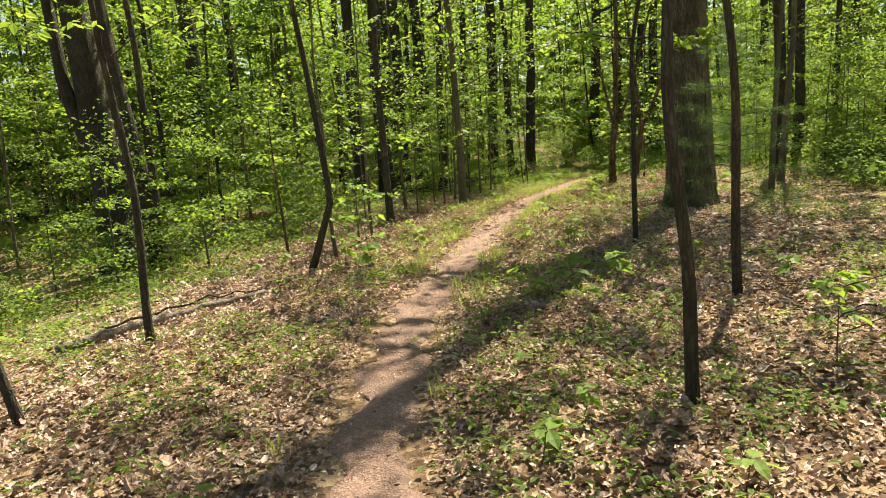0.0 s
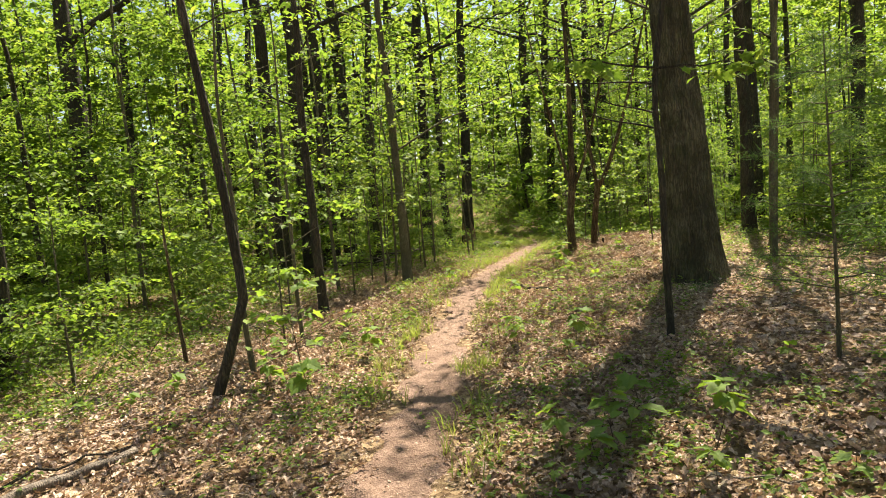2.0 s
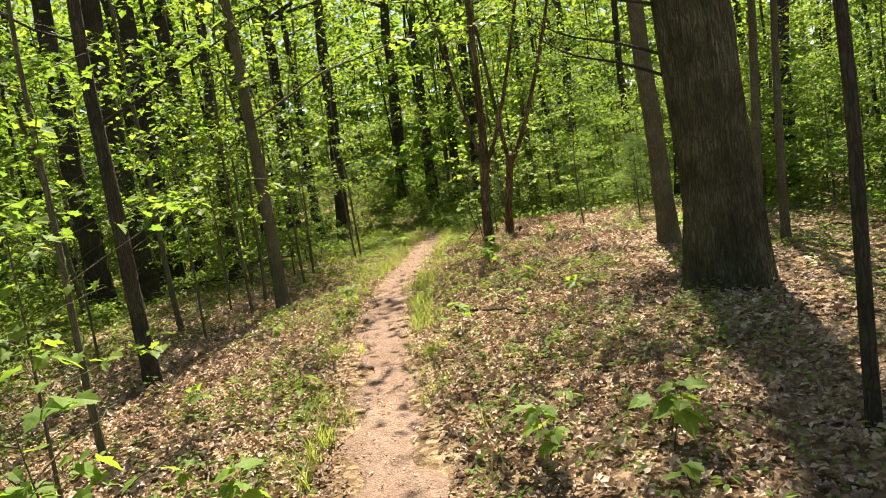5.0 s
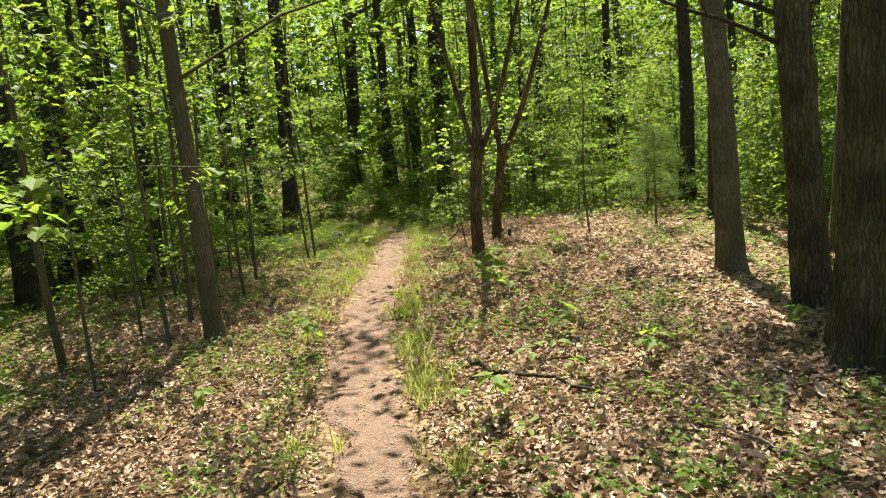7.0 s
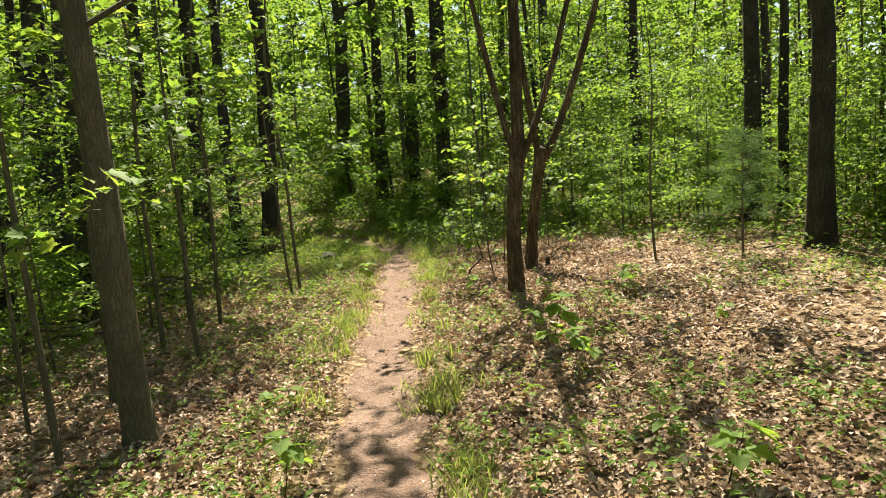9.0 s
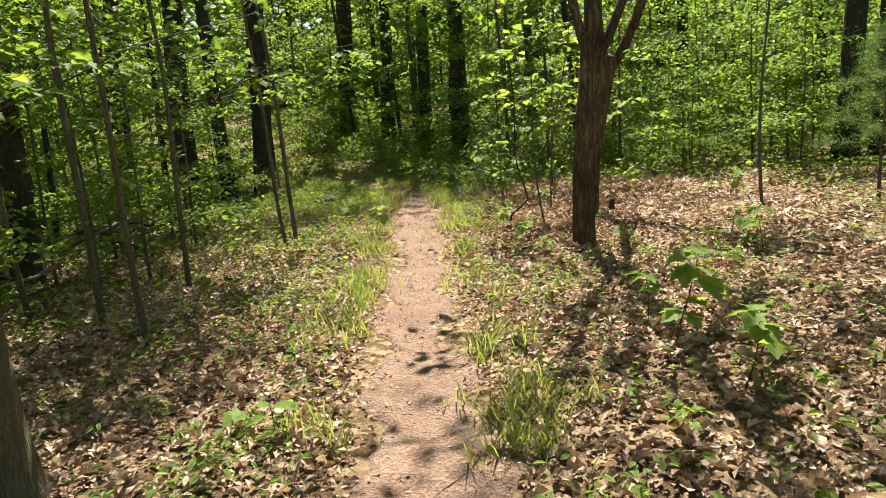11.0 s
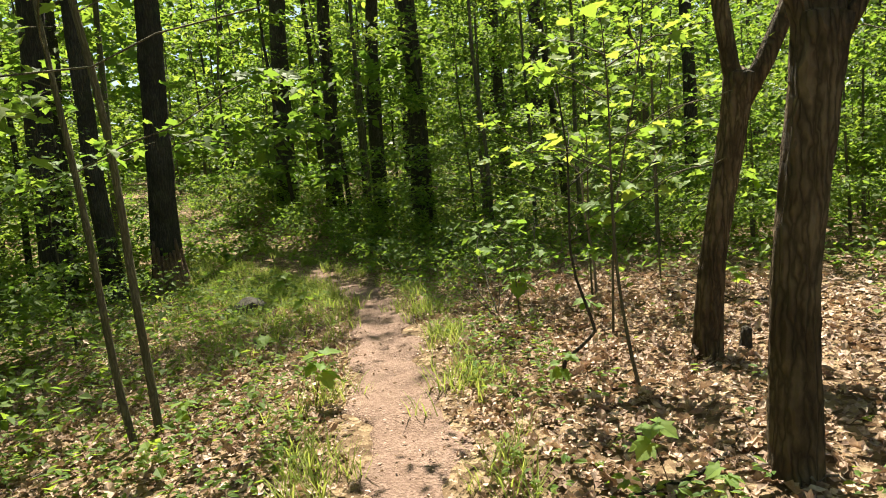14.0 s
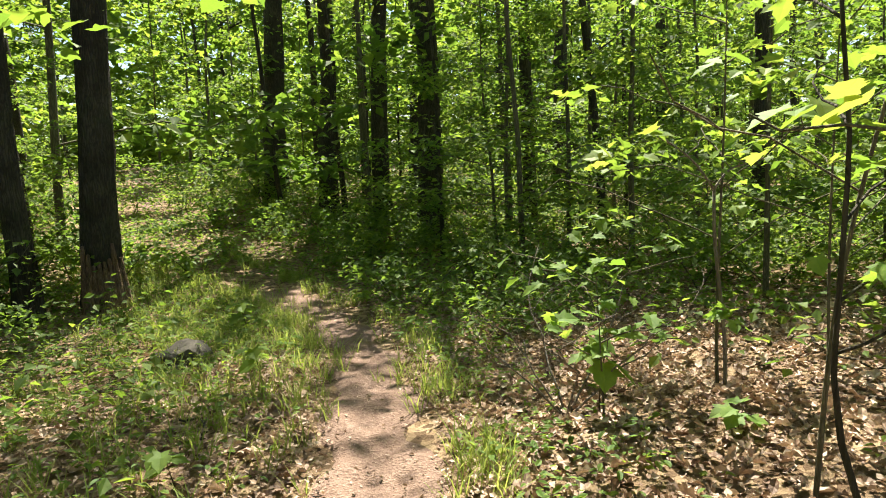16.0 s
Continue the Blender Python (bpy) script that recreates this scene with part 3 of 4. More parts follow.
tree(-0.98, 12.0, 0.06, (0.0, 0), 5, GREY_BARK, seed=40, first=1.0, crown=420, leaf=0.076, limbs=8, outline=MAPLE, leafmat=YOUNG, label="maple sapling with layered bright leaves", name="maple_sapling")
tree(0.77, 16.94, 0.20, (-0.006, 0.0), 11, GREY_BARK, seed=41, first=2.2, crown=560, leaf=0.098, limbs=12, sides=28, ridge=0.03, label="slim smooth-barked maple beside the trail", name="maple_tree", outline=MAPLE, leafmat=YOUNG, wobble=0.03)
tree(-0.71, 16.84, 0.085, (-0.02, 0.0), 7, GREY_BARK, seed=42, first=1.6, crown=480, leaf=0.076, limbs=10, outline=MAPLE, label=SLIM)
tree(0.3, 16.7, 0.05, (0.0, 0), 4.5, GREY_BARK, seed=43, first=1.2, crown=260, leaf=0.095, limbs=8, outline=MAPLE, leafmat=YOUNG, label="thin maple sapling with layered leaves", name="maple_sapling")
tree(0.55, 18.0, 0.062, (0.03, 0), 6, GREY_BARK, wobble=0.13, seed=44, first=1.4, crown=360, leaf=0.076, limbs=9, outline=MAPLE, label=SLIM)
tree(0.44, 20.04, 0.056, (0.03, -0.01), 5.5, GREY_BARK, wobble=0.13, seed=45, first=1.3, crown=340, leaf=0.076, limbs=9, outline=MAPLE, label=SLIM)
tree(1.0, 19.45, 0.054, (-0.01, 0.0), 5.5, GREY_BARK, wobble=0.13, seed=46, first=1.2, crown=500, leaf=0.082, limbs=9, outline=MAPLE, label=SLIM)
tree(1.3, 18.66, 0.05, (0.0, 0.0), 4, GREY_BARK, seed=47, first=1.1, crown=240, leaf=0.082, limbs=8, outline=MAPLE, label="thin maple sapling in the shade", name="maple_sapling")
tree(1.66, 20.27, 0.05, (0.05, -0.02), 5, GREY_BARK, wobble=0.13, seed=48, first=1.3, crown=560, leaf=0.082, limbs=8, outline=MAPLE, label=SLIM)
tree(2.94, 21.64, 0.052, (-0.01, 0.0), 7.5, GREY_BARK, wobble=0.13, seed=49, first=2.2, reach=0.55, spread=0.7, crown=900, leaf=0.086, limbs=8, label=SLIM)
tree(2.80, 21.48, 0.045, (-0.06, 0.0), 4.5, GREY_BARK, seed=50, first=1.3, crown=700, leaf=0.082, limbs=8, outline=MAPLE, wobble=0.1, label="thin leaning maple sapling in the shade", name="maple_sapling")
tree(7.10, 18.73, 0.036, (-0.03, 0.01), 3.6, GREY_BARK, seed=51, first=1.0, crown=240, leaf=0.079, limbs=8, wobble=0.14, label="wiry sapling with crooked stem")
tree(6.15, 21.14, 0.022, (0.10, -0.05), 3.2, GREY_BARK, seed=52, first=0.9, crown=165, leaf=0.076, limbs=8, outline=MAPLE, leafmat=YOUNG, wobble=0.16, label="leaning maple sapling with large bright leaves", name="maple_sapling")
tree(5.42, 20.16, 0.024, (-0.10, 0.06), 2.1, GREY_BARK, seed=53, first=1.0, crown=80, leaf=0.084, limbs=7, outline=MAPLE, leafmat=YOUNG, reach=0.22, spread=0.32, wobble=0.2, label="thin maple sapling with sunlit leaves", name="maple_sapling")
tree(6.1, 22.3, 0.014, (-0.03, 0.02), 0.85, GREY_BARK, seed=54, first=0.2, crown=90, leaf=0.083, limbs=7, outline=MAPLE, leafmat=YOUNG, reach=0.45, label="low maple sapling with bright sunlit leaves", name="maple_sapling")
tree(6.9, 22.2, 0.022, (0.02, 0.0), 2.4, GREY_BARK, seed=55, first=0.6, crown=150, leaf=0.072, limbs=8, outline=MAPLE, leafmat=YOUNG, reach=0.4, label="low maple sapling with bright sunlit leaves", name="maple_sapling")

tree(-1.13, 11.36, 0.03, (0.02, 0.0), 1.75, GREY_BARK, seed=56, first=0.5, crown=120, leaf=0.090, limbs=7, outline=MAPLE, leafmat=YOUNG, reach=0.4, label="small maple sapling with glowing yellow-green leaves", name="maple_sapling")

for n, (x, y, h) in enumerate([(-1.0, 15.2, 3.2), (-0.35, 15.9, 3.0), (0.0, 17.6, 3.4), (-1.6, 15.6, 3.6), (0.9, 21.0, 3.2), (1.9, 22.6, 3.0)]):
    tree(x, y, 0.035, (0.01, 0.0), h, GREY_BARK, seed=600 + n, first=1.3, crown=412, leaf=0.076, limbs=8, outline=MAPLE, leafmat=(GREEN, YOUNG)[n % 2], reach=0.45, spread=0.6,
         label="young maple with spreading sprays of fresh leaves", name="maple_sapling")

tree(-0.77, 9.98, 0.016, (-0.10, 0.06), 0.95, GREY_BARK, seed=57, first=0.25, crown=60, leaf=0.115, limbs=6, outline=MAPLE, leafmat=YOUNG, reach=0.5, spread=0.3, top_leaves=0.1, label="knee-high maple sapling with broad glowing leaves", name="maple_sapling")
tree(-1.12, 9.75, 0.012, (0.05, 0.02), 0.6, GREY_BARK, seed=58, first=0.2, crown=36, leaf=0.11, limbs=5, outline=MAPLE, leafmat=YOUNG, reach=0.5, spread=0.3, top_leaves=0.1, label="knee-high maple sapling with broad glowing leaves", name="maple_sapling")
tree(2.94, 4.05, 0.012, (0.05, 0.02), 0.55, GREY_BARK, seed=59, first=0.15, crown=60, leaf=0.10, limbs=6, outline=OVAL, leafmat=YOUNG, reach=0.6, spread=0.4, top_leaves=0.1, label="low sapling with oval bright green leaves", name="sapling")

tree(7.5, 21.9, 0.02, (0.0, 0.0), 2.3, GREY_BARK, seed=70, first=0.5, crown=170, leaf=0.095, limbs=9, outline=MAPLE, leafmat=YOUNG, reach=0.42, label="leafy maple sapling with broad sunlit leaves", name="maple_sapling")

# larger trees farther in
# Crown leaf counts here are set by the shade wanted on the ground.
for n, (x, y, d, lx, ly) in enumerate([(-1.62, 21.5, 0.47, 0.0, 0), (-2.4, 21.2, 0.42, 0.0, 0), (-1.3, 24.2, 0.5, 0.02, 0), (-8.2, 23.5, 0.62, 0.0, 0), (-7.0, 14.5, 0.72, -0.02, 0), (-5.61, 13.4, 0.36, -0.085, 0),
                                       (-5.57, 13.3, 0.18, 0.03, 0), (3.05, 28.9, 0.30, 0.0, 0), (8.51, 37.84, 0.62, 0.05, -0.02)]):
    tree(x, y, d, (lx, ly), None, DARK_BARK, seed=60 + n, label=BIG, sides=28, first=6.5, crown=1200 if x > 2.5 else 480, leaf=0.17, reach=0.42, spread=0.8)
forked = [o for o in scene.objects if o.get("category") == "tree" and abs(o.matrix_basis.translation.x + 7.0) < 0.01][0]
q = np.array([(-0.10, 0, 2.3), (-0.30, -0.1, 2.9), (-0.48, -0.1, 3.5), (-0.6, -0.1, 4.2), (-0.7, 0, 5.5), (-0.8, 0, 7.0), (-0.9, 0.1, 10.0)])
piece("side_stem", tube_mesh("side_stem", q, np.linspace(0.17, 0.09, 7), 16, 0.05, 0, 5), DARK_BARK, forked)
for n, (x, y, d, lx, ly) in enumerate([(9.09, 35.2, 0.43, 0.04, -0.02), (9.8, 33.6, 0.41, 0.03, -0.02), (10.0, 31.6, 0.5, 0.02, -0.01), (12.2, 31.2, 0.3, 0.01, 0), (12.5, 37.0, 0.55, 0.05, 0),
                                       (11.1, 20.64, 0.32, 0.02, 0), (12.4, 21.0, 0.21, 0.02, 0), (2.3, 29.5, 0.44, 0.04, 0), (0.17, 22.05, 0.28, 0.05, 0), (2.4, 31.0, 0.46, 0.05, 0)]):
    tree(x, y, d, (lx, ly), 14.5 if 9.9 < x < 10.1 else None, DARK_BARK, seed=80 + n, label=BIG, sides=24, first=6.8, crown=450 if x > 9.9 and y < 32 else 800, leaf=0.17, limbs=8, reach=0.4, spread=0.9)

# ---- the wood round about: copies of a few kinds ----
rng = np.random.default_rng(5)


def open_border(y):
    """How far the open leaf litter reaches to the right and left of the trail."""
    return np.interp(y, [0, 12, 16, 20.5, 22.5, 24.5], [8, 7.5, 6.2, 4.4, 2.2, 1.3]), np.interp(y, [0, 9, 14, 20, 24, 27], [-3.6, -4.6, -5.0, -5.2, -4.0, -2.6])


def allowed(x, y, near):
    s = float(side(x, y))
    right, left = (float(v) for v in open_border(y))
    right, left = right + near, left - near
    if y > 30:
        right, left = 1.5 + near, -1.3 - near
    if y < 1:
        right, left = 3.0 + near, -3.0 - near
    return s > right or s < left


def shades(x, y, height):
    """Whether a tree here would keep the sun from the open stretch of the trail."""
    for h in np.linspace(1.5, height, 5):
        d = h / math.tan(SUN_EL)
        px, py = x - math.sin(SUN_AZ) * d, y - math.cos(SUN_AZ) * d
        s = float(side(px, py))
        if 3 < py < 30.5 and (-3.4 if py < 17.5 else -0.6) < s < 6.5 - 6.0 * (py > 23.0):
            return True
    return False


def scatter(kinds, count, box, near, scales, gap, group, top=7.0):
    placed = []
    tries = 0
    while len(placed) < count and tries < count * 60:
        tries += 1
        x, y = rng.uniform(box[0], box[1]), rng.uniform(box[2], box[3])
        if not allowed(x, y, near) or (x - 8.2) ** 2 + (y - 23.2) ** 2 < 2.0 or (abs(x - 3.7) < 1.2 and 24.0 < y < 29.6) or (shades(x, y, top) and rng.uniform() < (0.94 if top < 10 else 0.75)) or any((x - a) ** 2 + (y - b) ** 2 < gap * gap for a, b in placed):
            continue
        placed.append((x, y))
        k = kinds[rng.integers(len(kinds))]
        s = rng.uniform(*scales)
        copy_thing(k, pose(x, y, gz(x, y) - 0.02, rng.normal(0, 1.5), rng.normal(0, 1.5), rng.uniform(0, 360)) @ Matrix.Scale(s, 4))["group"] = group


def away(kinds, places):
    for k, (x, y) in zip(kinds, places):
        k.matrix_world = pose(x, y, gz(x, y))


tall = [tree(0, 0, d, (0.02, 0), h, b, seed=100 + n, first=5.5, crown=1000, leaf=0.21, label="tall forest tree seen among the foliage", limbs=5, clear_way=False, outline=FOLDED)
        for n, (d, h, b) in enumerate([(0.42, 18, DARK_BARK), (0.30, 16, DARK_BARK), (0.22, 14, GREY_BARK), (0.5, 19, DARK_BARK)])]
pole = [tree(0, 0, d, (0.02, 0.01), h, DARK_BARK, seed=110 + n, first=2.4, crown=420, leaf=0.15, label="thin dark pole-like tree in the undergrowth", limbs=3, ridge=0.02, sides=8, clear_way=False, outline=FOLDED)
        for n, (d, h) in enumerate([(0.12, 9), (0.09, 8), (0.15, 11)])]
maple = [tree(0, 0, d, (0.02, 0.0), h, GREY_BARK, seed=120 + n, first=0.5, crown=c, leaf=0.108, label="bushy understory maple with layered green leaves", name="understory_maple", limbs=l, ridge=0, flare=0.1, sides=8,
              reach=0.42, spread=0.75, rise=0.3, top_leaves=0.12, clear_way=False, outline=FOLDED) for n, (d, h, c, l) in enumerate([(0.07, 5.5, 1900, 8), (0.09, 7.0, 2300, 9), (0.05, 4.0, 1400, 7), (0.08, 8.5, 2500, 10), (0.06, 3.2, 1150, 6)])]


far_maple = [tree(0, 0, 0.09, (0.02, 0.0), h, GREY_BARK, seed=160 + n, first=0.6, crown=c, leaf=0.17, label="bushy understory maple seen far in the wood", name="understory_maple", limbs=6, ridge=0, flare=0.1,
                  sides=8, reach=0.42, spread=0.8, rise=0.3, top_leaves=0.12, clear_way=False, outline=FOLDED) for n, (h, c) in enumerate([(7.0, 1300), (8.5, 1500), (5.5, 1000)])]


def shrub(height, count, seed, label):
    rg = np.random.default_rng(seed)
    root = tagged(new("shrub"), label, "shrub")
    pts = []
    for n in range(2):
        lp = limb_path((0, 0, -0.03), n * 3.1 + rg.uniform(-0.3, 0.3), height * rg.uniform(0.8, 1.1), rg.uniform(0.9, 1.6), seed * 9 + n, 0.35)
        piece("stem", tube_mesh("stem", lp, np.linspace(0.010, 0.003, len(lp)), 5), GREY_BARK, root)
        pts.append(spray(rg, lp, count // 2, 0.42 * height))
    p = np.concatenate(pts)
    p[:, 2] = np.abs(p[:, 2]) + 0.03
    piece("foliage", leaf_mesh("foliage", rg, p, 0.095), GREEN, root)["kind"] = "stuff"
    return root


bush = [shrub(h, c, 140 + n, "low leafy shrub of the undergrowth") for n, (h, c) in enumerate([(0.9, 340), (1.3, 460), (0.6, 240)])]
away(tall, [(-9, 30), (14, 27), (-12, 22), (17, 36)])
away(pole, [(-7.5, 16), (13, 19.5), (-4.8, 27)])
away(maple, [(-8, 21), (10.5, 26.5), (-3.6, 28.5), (13.5, 30), (9.2, 23.5)])
away(far_maple, [(-12, 36), (6.5, 46), (17, 40)])
away(bush, [(-5.5, 12.5), (9.5, 24.5), (1.0, 29.0)])
for n, (x, y, sc) in enumerate([(1.35, 21.0, 0.62), (0.5, 21.4, 0.7), (1.9, 23.4, 0.6), (1.0, 22.6, 0.75), (0.0, 19.3, 0.6), (2.5, 25.0, 0.5), (-0.4, 20.4, 0.7), (1.7, 24.6, 0.7)]):
    copy_thing(maple[(4, 2)[n % 2]], pose(x, y, gz(x, y) - 0.02, 0, 0, n * 47) @ Matrix.Scale(sc, 4))["group"] = "understory maples"
# Maples added to cast shade on the hollow right of the bend.
for n, (x, y) in enumerate([(9.9, 28.7), (11.2, 30.6), (8.9, 26.9), (10.8, 28.2), (12.3, 29.4)]):
    copy_thing(maple[(3, 1)[n % 2]], pose(x, y, gz(x, y) - 0.02, 0, 0, n * 70))["group"] = "understory maples"
for n, (x, y, sc) in enumerate([(8.7, 21.3, 0.5), (9.7, 20.3, 0.6), (10.5, 21.8, 0.75), (11.0, 23.4, 0.85), (9.6, 22.4, 0.55)]):
    copy_thing(maple[(4, 2)[n % 2]], pose(x, y, gz(x, y) - 0.02, 0, 0, n * 50) @ Matrix.Scale(sc, 4))
scatter(tall, 46, (-32, 42, 8, 66), 2.0, (0.85, 1.15), 3.2, "trees of the wood", 16.0)
# Extra tall trees, added so their crowns darken the woods on the left.
scatter(tall, 12, (-14, 4, 27, 44), 1.2, (0.8, 1.05), 2.2, "trees of the wood", 7.0)
scatter(tall, 11, (-25, 28, -26, 4), 1.5, (0.85, 1.15), 4.0, "trees of the wood")
scatter(pole, 95, (-24, 34, 9, 52), 0.3, (0.75, 1.25), 1.1, "thin trees of the wood")
scatter([maple[2], maple[4]], 34, (7, 15, 13, 24), 0.0, (0.55, 0.95), 0.9, "understory maples", 3.0)
scatter([maple[2], maple[4]], 30, (-12, 2, 8, 30), 0.2, (0.55, 0.95), 0.9, "understory maples", 3.0)
scatter(maple, 135, (-22, 30, 12, 42), 0.3, (0.7, 1.15), 1.5, "understory maples")
scatter(far_maple, 95, (-28, 40, 31, 62), 0.0, (1.2, 2.0), 2.2, "understory maples")
scatter(far_maple, 36, (-26, -7, 20, 52), 0.0, (1.2, 1.9), 2.0, "understory maples")
scatter(maple, 14, (-18, 20, -14, 6), 1.0, (0.75, 1.2), 2.5, "understory maples")
scatter(bush, 250, (-14, 20, 7, 44), -0.9, (0.6, 1.2), 0.7, "shrubs of the undergrowth", 1.6)
scatter(bush, 60, (-5, 11, 29.4, 40), -1.2, (0.7, 1.3), 0.6, "shrubs of the undergrowth", 1.6)
scatter(bush, 55, (6.2, 13, 22.9, 33), -0.6, (0.5, 0.95), 0.7, "shrubs of the undergrowth", 1.0)

# far woods: leaves too many and too far to count
n = 50000
ang = rng.uniform(0, 2 * np.pi, n)
ang[: n * 3 // 4] = rng.normal(np.pi / 2 - 0.35, 0.75, n * 3 // 4)
clump = rng.integers(0, 1400, n)
ca, cr, ch = rng.normal(0, 0.02, 1400), rng.uniform(48, 82, 1400), rng.uniform(0, 1, 1400) ** 1.3 * 20
rad_f = cr[clump] + rng.normal(0, 1.3, n)
fx, fy = 3 + np.cos(ang + ca[clump]) * rad_f, 14 + np.sin(ang + ca[clump]) * rad_f
fz = ground_z(fx, fy) + np.abs(ch[clump] + rng.normal(0, 1.2, n))
far = piece("far_woods", leaf_mesh("far_woods", rng, np.stack([fx, fy, fz], 1), 1.05, FOLDED, 0.8), GREEN)
tagged(far, "dense green foliage of the distant wood", "foliage", kind="stuff")

# ---- forest floor ----
def floor_points(n, weight, box=(-7, 12, 1, 32), seed=1):
    rg = np.random.default_rng(seed)
    x, y = rg.uniform(box[0], box[1], n), rg.uniform(box[2], box[3], n)
    keep = rg.uniform(0, 1, n) < weight(x, y, side(x, y))
    x, y = x[keep], y[keep]
    return rg, x, y


def litter_weight(x, y, s):
    a = np.abs(s)
    w = 0.36 + 0.64 * step(a, 0.15, 0.42)
    near = np.exp(-np.clip(a - 3.2, 0, None) / 2.2)
    return w * near * (1 - 0.75 * step(y, 22.5, 26)) * (1 - 0.45 * step(-s, 0.5, 1.2) * step(y, 18, 22))


rg, x, y = floor_points(150000, litter_weight, (-6, 11, 2, 28), 3)
n = len(x)
a = rg.uniform(0, 2 * np.pi, n)
pts = np.stack([x, y, ground_z(x, y) + rg.uniform(0.004, 0.035, n) + 0.02 * (np.abs(side(x, y)) < 0.3)], 1)
axes = np.stack([np.cos(a), np.sin(a), rg.normal(0, 0.45, n)], 1)
ups = np.stack([rg.normal(0, 0.42, n), rg.normal(0, 0.42, n), np.ones(n)], 1)
size = (0.030 + 0.066 * rg.uniform(0, 1, n) ** 1.6) * (0.32 + 0.68 * step(np.abs(side(x, y)), 0.2, 0.5))
near = (np.abs(side(x, y)) < 2.4) & (rg.uniform(0, 1, n) < 0.5)
off = ~near & (np.abs(side(x, y)) > 3.4)
mid = ~near & ~off
v, f = joined([leaves(pts[near], axes[near], ups[near], size[near] * 1.25, OAK_LEAF), leaves(pts[mid], axes[mid], ups[mid], size[mid], (CURLED[0] * np.array([1.0, 0.85, 1.0]), CURLED[1])), leaves(pts[off], axes[off], ups[off], size[off] * 1.15, FOLDED)])
rc, cx, cy = floor_points(75000, lambda x, y, s: (np.abs(s) < 0.46) * (0.22 + 0.78 * (np.abs(s) / 0.46) ** 2), (-0.6, 7, 2, 28), 31)
m = len(cx)
a = rc.uniform(0, 2 * np.pi, m)
crumbs = leaves(np.stack([cx, cy, ground_z(cx, cy) + rc.uniform(0.026, 0.036, m)], 1), np.stack([np.cos(a), np.sin(a), rc.normal(0, 0.05, m)], 1),
                np.stack([rc.normal(0, 0.1, m), rc.normal(0, 0.1, m), np.ones(m)], 1), (0.008 + 0.04 * rc.uniform(0, 1, m) ** 2.5), (SHARD[0] * np.array([1, 0.8, 0.5]), SHARD[1]))
rf, qx, qy = floor_points(190000, lambda x, y, s: 0.9 * step(np.abs(s), 0.25, 0.5) * np.exp(-np.clip(np.abs(s) - 2.5, 0, None) / 1.2), (-3.5, 9, 2.5, 25), 37)
m = len(qx)
a = rf.uniform(0, 2 * np.pi, m)
bits = leaves(np.stack([qx, qy, ground_z(qx, qy) + rf.uniform(0.004, 0.045, m)], 1), np.stack([np.cos(a), np.sin(a), rf.normal(0, 0.3, m)], 1),
              np.stack([rf.normal(0, 0.6, m), rf.normal(0, 0.6, m), np.ones(m)], 1), 0.012 + 0.05 * rf.uniform(0, 1, m) ** 1.5, SHARD)
v, f = joined([(v, f), crumbs, bits])
litter = piece("leaf_litter", mesh_of("leaf_litter", v, f, 3), DEAD)
tagged(litter, "dry brown fallen leaves covering the forest floor", "leaf litter", kind="stuff")


def grass_weight(x, y, s):
    a = np.abs(s)
    patch = np.clip(0.15 + 0.8 * np.sin(1.7 * y + 2 * np.sign(s)) * np.sin(0.9 * y + 1 + s) + 0.7 * np.sin(5.3 * y + 3 * np.sign(s)) * np.sin(4 * s), 0, 1)
    verge = np.exp(-((a - 0.48) / 0.16) ** 2) * (0.12 + 0.88 * step(y, 5, 10)) * (0.06 + 0.94 * patch)
    return np.clip(0.75 * verge + 0.3 * step(y, 22, 25) * np.exp(-((s + 1.1) / 0.8) ** 2), 0, 1) * (0.6 + 0.4 * step(y, 9, 20))


rg, x, y = floor_points(68000, grass_weight, (-3, 9, 2, 32), 8)
x, y = np.repeat(x, 14), np.repeat(y, 14)
n = len(x)
x, y = x + rg.normal(0, 0.03, n), y + rg.normal(0, 0.03, n)
a = rg.uniform(0, 2 * np.pi, n)
axes = np.stack([np.cos(a) * 0.5, np.sin(a) * 0.5, rg.uniform(0.5, 1.4, n)], 1)
ups = np.stack([-np.cos(a), -np.sin(a), np.full(n, 0.6)], 1)
v, f = leaves(np.stack([x, y, ground_z(x, y) - 0.01], 1), axes, ups, rg.uniform(0.08, 0.26, n), (BLADE[0] * np.array([1, 0.85, 1]), BLADE[1]))
grass = piece("grass", mesh_of("grass", v, f, 3), GRASS)
tagged(grass, "thin yellow-green grass along the trail's verges", "grass", kind="stuff")


